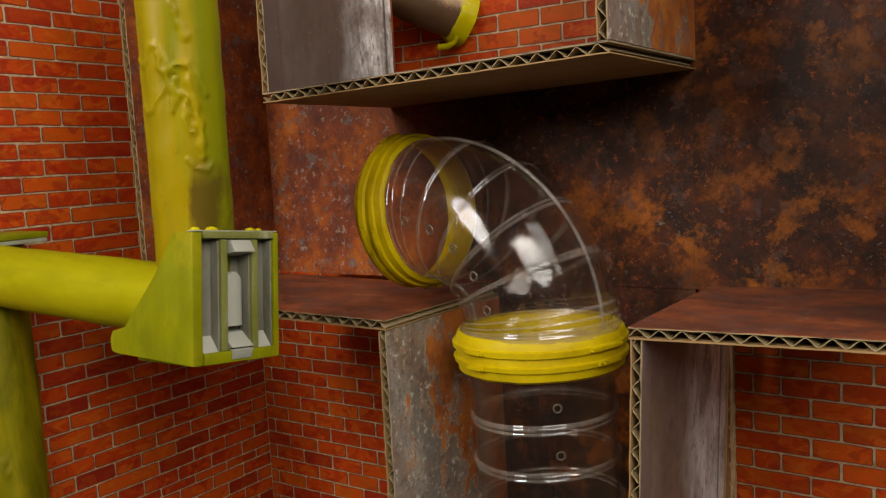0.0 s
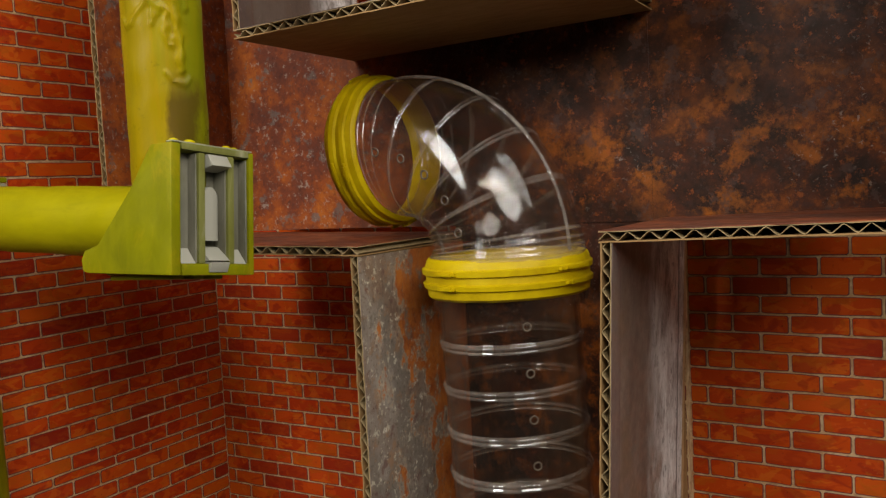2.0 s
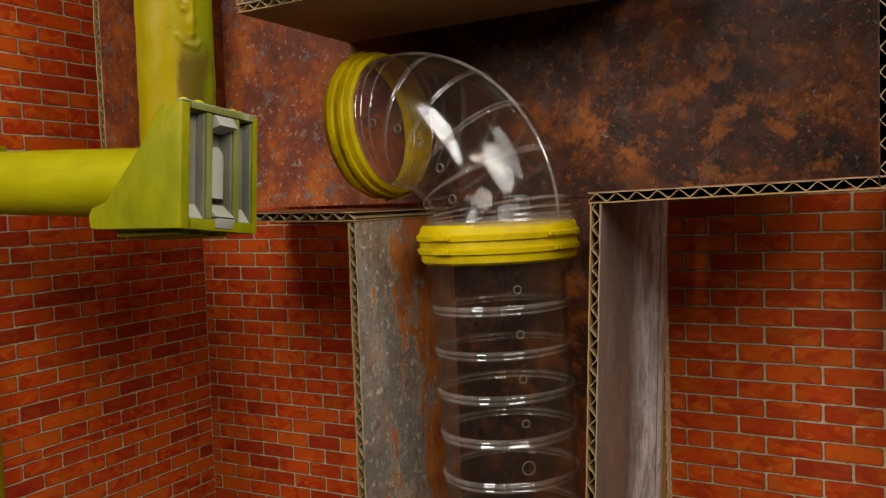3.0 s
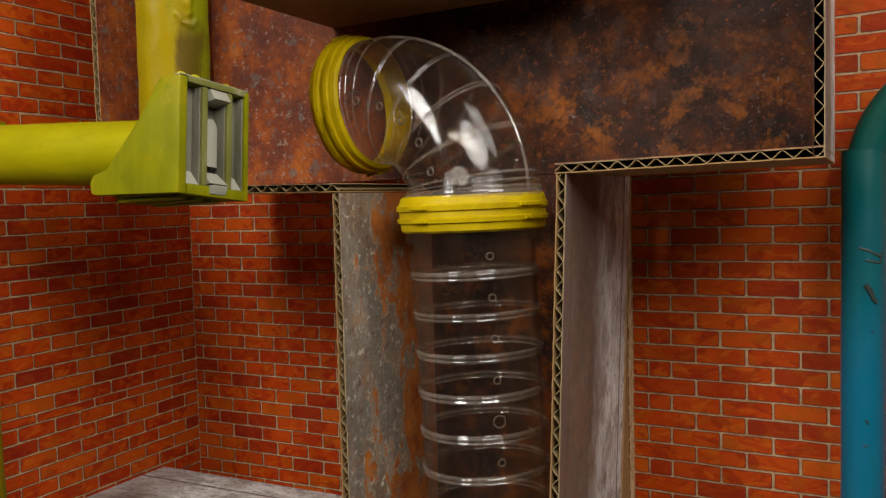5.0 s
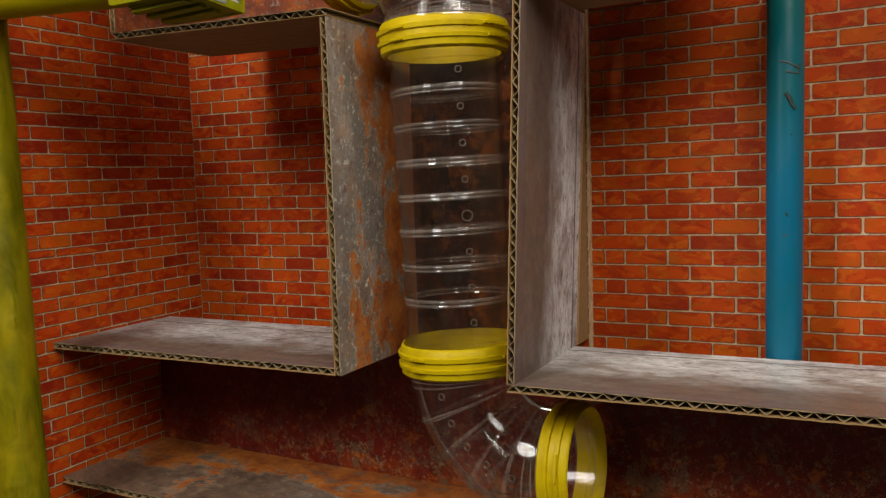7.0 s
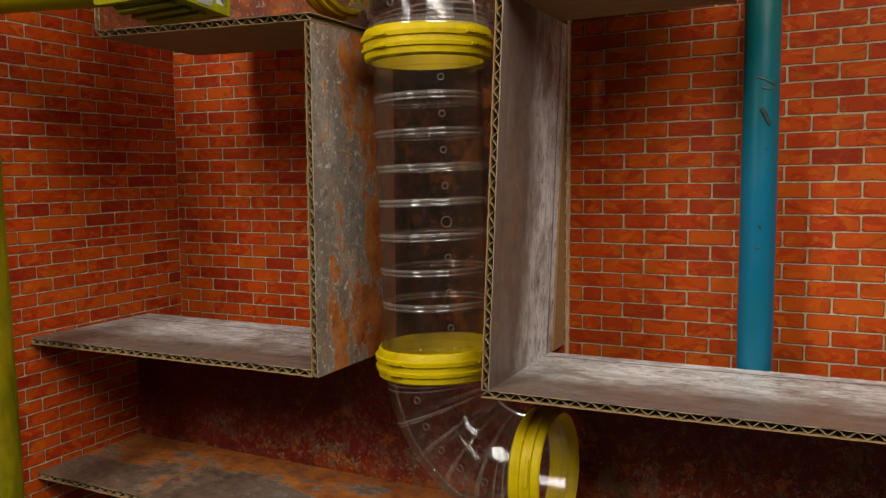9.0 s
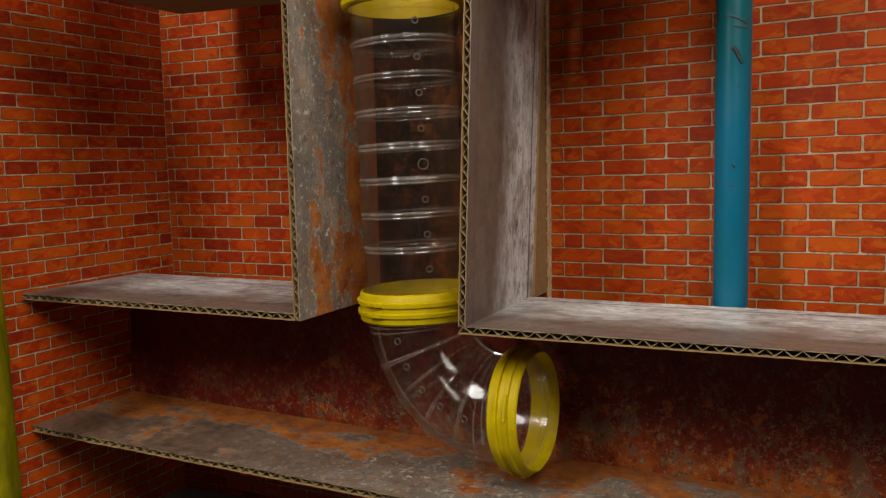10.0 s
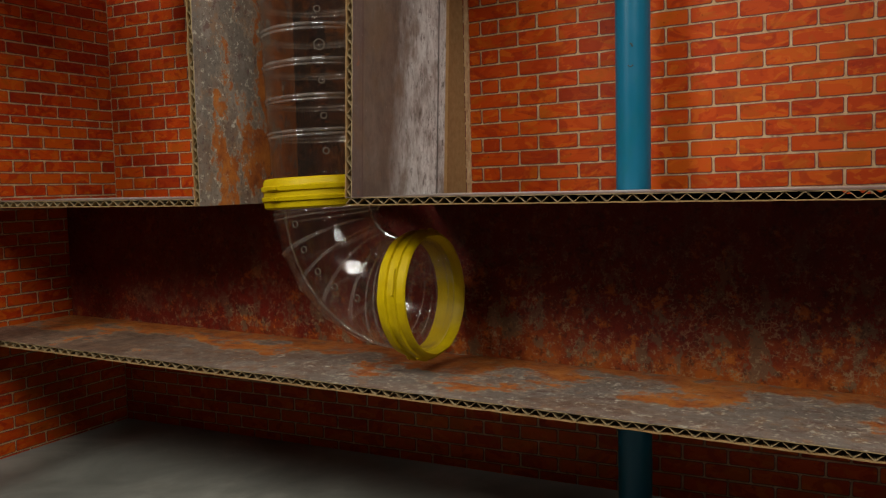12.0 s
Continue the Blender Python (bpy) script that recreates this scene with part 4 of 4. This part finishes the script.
RUNS = [([(-116, 0.063), (-104, 0.060), (-94, 0.062), (-84, 0.066), (-70, 0.066), (-58, 0.060), (-50, 0.058)], 0.0013), ([(-112, 0.048), (-100, 0.045), (-88, 0.046), (-76, 0.050), (-62, 0.054)], 0.0012),
        ([(-60, 0.058), (-46, 0.060), (-32, 0.060), (-20, 0.056), (-8, 0.050)], 0.0018), ([(-50, 0.056), (-52, 0.049), (-58, 0.044)], 0.0014), ([(-30, 0.056), (-24, 0.048), (-20, 0.038), (-19, 0.030)], 0.0022),
        ([(-40, 0.029), (-30, 0.026), (-16, 0.026), (-6, 0.028)], 0.0012), ([(-48, 0.085), (-44, 0.076), (-30, 0.068)], 0.0012), ([(-36, 0.050), (-40, 0.043), (-34, 0.038)], 0.0014),
        ([(-72, 0.064), (-64, 0.056), (-54, 0.052), (-44, 0.050)], 0.0016)]
steps = [-0.012 + 0.0008 * i for i in range(136)] + [0.098 + 0.004 * i for i in range(51)]
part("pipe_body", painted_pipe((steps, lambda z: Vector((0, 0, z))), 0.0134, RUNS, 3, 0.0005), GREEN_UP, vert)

horiz = thing("green_pipe", "yellow-green painted horizontal plastic pipe", "pipe", (-0.105, -0.0507, 0.3155))
part("pipe_body", pipe([(x, 0, -0.04 * x) for x in np.linspace(-0.1040, 0.062, 30)], 0.0134, 48, True, 7, 0.0003), GREEN_FLAT, horiz)
FOOT, HEAD = Vector((-0.1670, -0.0570, GROUND)), Vector((-0.1930, -0.0441, 0.3305))
low = thing("green_pipe", "yellow-green painted upright plastic pipe, stained, beside the brick wall", "pipe", FOOT)
LOW_RUNS = [([(-60, 0.290), (-50, 0.286), (-38, 0.288)], 0.0013), ([(-55, 0.284), (-44, 0.281), (-36, 0.283)], 0.0012), ([(-30, 0.215), (-24, 0.212), (-20, 0.206)], 0.0011),
            ([(-26, 0.20), (-22, 0.196)], 0.0012), ([(-50, 0.155), (-42, 0.150), (-40, 0.138)], 0.0013), ([(-70, 0.110), (-40, 0.112), (-20, 0.106)], 0.0010)]
low_steps = [(HEAD - FOOT).z * i / 240 for i in range(241)]
part("pipe_body", painted_pipe((low_steps, lambda z: (HEAD - FOOT) * (z / (HEAD - FOOT).z)), 0.0132, LOW_RUNS, 9, 0.0005), GREEN_LOW, low)


def fitting(name, label, loc, turn):
    """A square corner fitting with a slotted face towards +x and sloping cheeks towards -x; turn: degrees about x, y and z."""
    f = thing(name, label, "pipe fitting", loc)
    f.rotation_euler = tuple(radians(v) for v in turn)
    x1, y0, y1, z0, z1 = 0.0, -0.0181, 0.0181, -0.0226, 0.0212
    cheek = [(x1 + 0.0003, z0), (x1 + 0.0003, z1), (-0.0105, z1), (-0.0210, z1 - 0.0145), (-0.0385, z0 + 0.0105), (-0.0470, z0 + 0.0098), (-0.0490, z0 + 0.0065), (-0.0480, z0 + 0.0022), (-0.045, z0 + 0.0015)]
    part("cheek", prism(cheek, y0, y0 + 0.0040, 0.0008), GREEN_FIT, f)
    part("cheek", prism(cheek, y1 - 0.0024, y1, 0.0007), GREEN_FIT, f)
    ya, yb = y0 + 0.0041, y1 - 0.0025
    part("top_plate", box((-0.0105, ya, z1 - 0.0024), (x1 - 0.001, yb, z1), 0.0006), GREEN_FIT, f)
    part("bottom_plate", box((-0.040, ya, z0 + 0.0006), (x1 - 0.001, yb, z0 + 0.003), 0.0006), GREEN_FIT, f)
    for k in range(3):
        yy = -0.0125 + 0.0085 * k
        part("underside_rib", box((-0.040, yy, z0 - 0.0012), (-0.006, yy + 0.0045, z0 + 0.0005), 0.0004), GREEN_FIT, f)
    # slotted face: two bars make three slots, the middle one the deepest
    bars = ((-0.0068, -0.0040), (0.0060, 0.0088))
    for u, v in bars:
        part("face_bar", box((-0.0052, u, z0 + 0.0040), (x1 + 0.0004, v, z1 - 0.0024), 0.0006), WORN, f, "worn grey-green bar between the slots")
    part("face_rail", box((-0.0035, ya, z1 - 0.0022), (x1 + 0.0006, yb, z1 + 0.0002), 0.0006), WORN, f, "worn upper rim with green overspray")
    part("rim_edge", box((-0.0030, y0 + 0.0006, z1 + 0.0001), (x1 + 0.0002, y1 - 0.0006, z1 + 0.0006), 0.0002), BARE, f, "bare grey edge of the upper rim")
    part("face_rail", box((-0.0035, ya, z0), (x1 + 0.0006, yb, z0 + 0.0040), 0.0006), GREEN_FIT, f)
    for u, v, deep in ((ya, bars[0][0], 0.0044), (bars[0][1], bars[1][0], 0.0064), (bars[1][1], yb, 0.0044)):
        part("recess", box((-deep - 0.0006, u, z0 + 0.0041), (-deep, v, z1 - 0.0025)), SLOT, f, "grey recessed back of a slot")
        side = box((-deep, v - 0.0008, z0 + 0.0042), (-0.0006, v - 0.0001, z1 - 0.0028), 0.0002)
        part("slot_side", side, SLOT, f, "scuffed grey side of a slot")
    for u, v in ((ya + 0.0004, bars[0][0] - 0.0010), (bars[1][1] + 0.0004, yb - 0.0010)):
        part("wedge", prism([(-0.0043, z0 + 0.0040), (-0.0002, z0 + 0.0040), (-0.0043, z0 + 0.0092)], u, v), PALE, f, "pale unpainted wedge")
    part("wedge", prism([(-0.0080, z0 + 0.0041), (0.0020, z0 + 0.0050), (-0.0040, z0 + 0.0098), (-0.0080, z0 + 0.0104)], -0.0036, 0.0054, 0.0003), PALE, f, "pale unpainted wedge")
    part("clip", prism([(-0.0030, z0 + 0.0010), (0.0010, z0 + 0.0010), (0.0024, z0 + 0.0044), (-0.0030, z0 + 0.0048)], -0.0030, 0.0050, 0.0003), PALE, f, "pale unpainted clip")
    part("clip", prism([(-0.0080, z1 - 0.0026), (0.0004, z1 - 0.0026), (0.0030, z1 - 0.0066), (-0.0040, z1 - 0.0080), (-0.0080, z1 - 0.0074)], -0.0030, 0.0056, 0.0003), PALE, f, "pale unpainted clip")
    # a pale plug with a rounded head fills the left of the middle slot
    head = [(0.0040 * math.cos(a), 0.0100 + 0.0040 * math.sin(a)) for a in np.linspace(0, math.pi, 13)]
    bm = bmesh.new()
    rings = [[bm.verts.new((x, 0.0004 + y * k, -0.0062 + z)) for y, z in [(0.0040, -0.0045), *head, (-0.0040, -0.0045)]] for x, k in ((-0.0063, 1.06), (-0.0040, 1.06), (-0.0028, 0.92), (-0.0022, 0.66))]
    for u, v in zip(rings, rings[1:]):
        for k in range(len(u) - 1):
            bm.faces.new((u[k], v[k], v[k + 1], u[k + 1]))
    bm.faces.new(rings[-1])
    bmesh.ops.recalc_face_normals(bm, faces=bm.faces)
    part("plug", bm, PALE, f, "pale rounded plug inside the middle slot")
    for y, size in ((-0.0150, 0.0011), (-0.0085, 0.0014), (0.0075, 0.0012), (0.0110, 0.0009)):
        bm = bmesh.new()
        bmesh.ops.create_icosphere(bm, subdivisions=2, radius=1, matrix=Matrix.Translation((-0.0022, y, z1 + 0.0008)) @ Matrix.Diagonal((size * 1.3, size * 1.6, size * 0.8, 1)))
        part("paint_blob", bm, STUB_YELLOW, f, "dried yellow blob of paint")
    return f


fitting("pipe_fitting", "yellow-green square corner fitting, grey slots, joining two pipes", (-0.0205, -0.0525, 0.3174), (-6.1, -1.8, -3.5))
cap = thing("slotted_fitting", "yellow-green slotted end piece on the leaning pipe", "pipe fitting", (-0.1930, -0.0400, 0.3310))
part("top_plate", box((-0.0155, -0.0150, 0.0022), (0.0155, 0.0150, 0.0048), 0.0006), GREEN_FIT, cap)
part("rim", box((-0.0150, -0.0145, 0.0), (0.0150, 0.0145, 0.0020), 0.0004), BARE, cap, "bare grey rim")
# dark plates paint in the shade of slots that are not cut out
for k in range(3):
    part("slot", box((-0.0125 + 0.009 * k, -0.0149, 0.0003), (-0.0065 + 0.009 * k, -0.0147, 0.0018)), CHIP, cap, "dark plate standing in for a shaded slot")

# painted pipe stub in the upper box
stub = thing("wall_pipe", "brown-stained yellow painted pipe entering the brick wall", "pipe", (-0.0435, BACK - 0.001, 0.4325))
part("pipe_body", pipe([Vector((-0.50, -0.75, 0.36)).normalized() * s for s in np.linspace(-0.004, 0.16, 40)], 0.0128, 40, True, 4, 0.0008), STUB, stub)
prof = [(0.0126, 0.0050), (0.0131, 0.0044), (0.0135, 0.0030), (0.0139, 0.0008), (0.0144, -0.0020), (0.0142, -0.0040), (0.0120, -0.0040)]
part("collar", lathe(prof, (0, 0, 0), (-0.5, -0.75, 0.36), 56, 0.0016), STUB_YELLOW, stub, "thick glossy yellow-green paint at the wall end")
drip = [Vector((0.0035, -0.0085, -0.0105)), Vector((0.0015, -0.0080, -0.0135)), Vector((-0.0030, -0.0078, -0.0150)), Vector((-0.0085, -0.0082, -0.0150))]
part("paint_drip", pipe(drip, 0.0015, 14, True, 3, 0.0008), STUB_YELLOW, stub, "dried drip of yellow-green paint")

# ---- blue pipe ----
BX, BY = 0.2015, 0.1000
blue = thing("blue_pipe", "teal-blue painted plastic pipe standing behind the shelf, scratched", "pipe", (BX, BY, GROUND))
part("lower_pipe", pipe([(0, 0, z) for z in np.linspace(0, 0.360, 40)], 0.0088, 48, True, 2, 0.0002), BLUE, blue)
top = 0.3595
curve = [Vector((0.0008, 0, top - 0.003))]
lean = radians(12)
while len(curve) < 60:
    curve.append(curve[-1] + Vector((math.sin(lean), -0.06 * math.sin(lean), math.cos(lean))) * 0.003)
    lean = min(radians(88), lean + 0.003 / 0.052)
part("bent_pipe", pipe(curve, 0.0077, 40, True, 6, 0.0002), BLUE, blue)
SCRATCHES = ((0.264, -101, 0.0006, [(0, 0.0028), (24, 0.0018), (49, -0.0003), (60, -0.0012)]), (0.2616, -85, 0.0006, [(0, 0), (24, -0.0007), (41, -0.0012), (47, 0.0034)]),
             (0.251, -86, 0.0010, [(0, 0.0004), (8, -0.001), (16, -0.004), (30, -0.0075)]), (0.249, -76, 0.0009, [(0, 0.001), (8, -0.001), (10, -0.004)]),
             (0.2315, -68, 0.0004, [(0, 0.0005), (2, -0.0005)]), (0.193, -84, 0.0005, [(0, 0.0006), (5, 0.0), (7, -0.0012)]), (0.1823, -92, 0.0003, [(0, 0.0006), (8, -0.0004), (17, 0.0005)]))
for z, ang, r, pts in SCRATCHES:
    trail = [Vector(on_pipe(ang + a, z - GROUND + dz, 0.0087)) for a, dz in pts]
    fr = path_frames(trail)
    part("scratch", sweep(fr, [[r * (1 + 0.6 * noise.noise(Vector((i, k, z * 50)))) for k in range(8)] for i in range(len(fr))], cap=True), CHIP, blue, "dark chipped paint scratch")

# bedding crumbs caught on the lower joint
crng = random.Random(8)
bm = bmesh.new()
for k in range(22):
    a = crng.uniform(-math.pi, math.pi)
    d = crng.uniform(0.0286, 0.0296)
    r = crng.uniform(0.0003, 0.0008)
    got = bmesh.ops.create_icosphere(bm, subdivisions=1, radius=r)
    turn = Matrix.Translation((FOOT_X + d * math.cos(a), FOOT_Y + d * math.sin(a), Z2 + 0.0100 + r * 0.5)) @ Matrix.Diagonal((crng.uniform(0.7, 1.6), crng.uniform(0.7, 1.6), 0.6, 1))
    bmesh.ops.transform(bm, matrix=turn, verts=got["verts"])
tagged(part("crumbs", bm, CHIP), "dark crumbs scattered on the yellow joint ring", "crumbs", kind="stuff")

# ---- printed bricks ----
def brick_mesh(w, h, kind, ink, d=0.00022):
    """One printed brick with an uneven outline, in the x-z plane, proud of its wall towards -y; kind picks the outline."""
    rng = random.Random(kind * 7919 + int(w * 1e5) + int(h * 1e6))
    bm = bmesh.new()
    c = 0.0007
    outer = [(-w / 2 + c, -h / 2), (-w / 6, -h / 2), (w / 6, -h / 2), (w / 2 - c, -h / 2), (w / 2, -h / 2 + c), (w / 2, h / 2 - c),
             (w / 2 - c, h / 2), (w / 6, h / 2), (-w / 6, h / 2), (-w / 2 + c, h / 2), (-w / 2, h / 2 - c), (-w / 2, -h / 2 + c)]
    outer = [(x + rng.uniform(-0.00016, 0.00016), z + rng.uniform(-0.00018, 0.00018)) for x, z in outer]

    def ring(inset, y, dx=0.0, dz=0.0):
        return [bm.verts.new((x * (1 - 2 * inset / w) + dx, y, z * (1 - 2 * inset / h) + dz)) for x, z in outer]

    a, b = ring(0, 0), ring(0.00012, -d, -0.00003, 0.00004)
    e = ring(0.00036 + rng.uniform(0, 0.0001), -d - 0.00005, -0.00006, 0.00010)
    bm.faces.new(e)
    for lo, hi, slot in ((a, b, 1), (b, e, 2)):
        for i in range(12):
            j = (i + 1) % 12
            bm.faces.new((lo[i], lo[j], hi[j], hi[i])).material_index = slot
    me = bpy.data.meshes.new("brick")
    bmesh.ops.recalc_face_normals(bm, faces=bm.faces)
    bm.to_mesh(me)
    bm.free()
    for m in (ink, BRICK_EDGE, BRICK_RIM):
        me.materials.append(m)
    return me


MESHES = {}
brng = random.Random(11)


def rows_of(z0, thin, pitch, lo, hi):
    """Course boundaries from a known joint, with thin courses let in."""
    out = []
    z = z0
    while z < hi:
        step = 0.0055 if any(a - 0.003 < z < a + 0.004 for a in thin) else pitch
        out.append((z, z + step))
        z += step
    z = z0
    while z > lo:
        step = 0.0055 if any(a + 0.002 < z < a + 0.010 for a in thin) else pitch
        out.append((z - step, z))
        z -= step
    return sorted(out)


def lay(wall, rows, joints, place, near, rest_name, rest_label, ink=BRICK, rest_ink=BRICK_REST):
    """Bricks of one wall. joints(i) gives the upright joints of course i; near(s, z) tells those that are objects of their own."""
    rest = ([], [], [])
    count = 0
    for i, (za, zb) in enumerate(rows):
        js = joints(i)
        for sa, sb in zip(js, js[1:]):
            gap = 0.00078
            w = round((sb - sa - gap) * 4000) / 4000
            h = round((zb - za - gap) * 4000) / 4000
            s, z = (sa + sb) / 2 + brng.uniform(-0.00012, 0.00012), (za + zb) / 2 + brng.uniform(-0.0001, 0.0001)
            if w < 0.003:
                continue
            tilt = brng.uniform(-0.3, 0.3)
            kind = brng.randrange(5)
            key = (w, h, kind, ink.name)
            if key not in MESHES:
                MESHES[key] = brick_mesh(w, h, kind, ink)
            me = MESHES[key]
            m = place(s, z) @ pose(0, 0, 0, 0, tilt, 0)
            if near(s, z) and count < 300:
                ob = new("brick", me)
                ob.parent = wall
                ob.matrix_basis = m
                count += 1
            else:
                k = len(rest[0])
                rest[0].extend(tuple(m @ v.co) for v in me.vertices)
                rest[1].extend(tuple(k + v for v in p.vertices) for p in me.polygons)
                rest[2].extend(p.material_index for p in me.polygons)
    me = bpy.data.meshes.new(rest_name)
    me.from_pydata(rest[0], [], rest[1])
    for mat in (rest_ink, BRICK_EDGE, BRICK_RIM):
        me.materials.append(mat)
    me.polygons.foreach_set("material_index", rest[2])
    ob = new(rest_name, me)
    ob.parent = wall
    tagged(ob, rest_label, kind="stuff")


L = 0.0246


def back_joints(i):
    left = [-0.2026 + (L / 2 if i % 2 else 0) + 0.0241 * k for k in range(-1, 34)]
    end = 0.088 if back_rows[i][1] > SPLIT else 0.60
    return [LEFT] + [x for x in left if LEFT + 0.004 < x < end] + [end + 0.0032]


def right_joints(i):
    """Along the skewed wall; a seam of the print lets in one short brick."""
    if not i % 2:
        js = [0.0335 + 0.0249 * k for k in range(0, 21)]
        return [0.0005] + js
    js = [0.0210 + 0.0249 * k for k in range(0, 21)]
    return [0.0005, 0.0090] + js


def left_joints(i):
    if not i % 2:
        js = [0.0070 - L * k for k in range(7, 0, -1)] + [0.0070] + [0.0465 + L * k for k in range(0, 4)]
    else:
        js = [-0.0049 - L * k for k in range(6, 0, -1)] + [-0.0049, 0.0188, 0.0356, 0.0593, 0.0841, 0.1089]
    return [y for y in js if y < BACK - 0.004] + [BACK]


back_rows = rows_of(0.2314, (0.2787,), 0.00868, GROUND, 0.61)
left_rows = rows_of(0.2537, (0.1766, 0.399), 0.0083, GROUND, 0.61)


def near_back(x, z):
    return (0.125 < z < 0.305 and -0.21 < x < -0.0) or (0.39 < z < 0.45 and -0.05 < x < 0.095)


def near_right(x, z):
    return 0.125 < z < 0.33 and 0.0 < x < 0.21


COURSE_TILT = 0.012
lay(wall_back, back_rows, back_joints, lambda x, z: pose(x, BACK, z), near_back, "far_bricks", "printed red bricks of the rest of the back wall")
lay(wall_right, [r for r in back_rows if r[1] > SPLIT], right_joints, lambda x, z: pose(x, 0, z + COURSE_TILT * (x - 0.06), 0, -math.degrees(COURSE_TILT), 0), near_right, "far_bricks", "printed red bricks of the rest of the skewed wall", BRICK_OCHRE, BRICK_OCHRE_REST)
lay(wall_left, left_rows, left_joints, lambda y, z: pose(LEFT, y, z, 0, 0, 90), lambda y, z: 0.10 < z < 0.36 and y > -0.06, "far_bricks", "printed red bricks of the rest of the side wall")
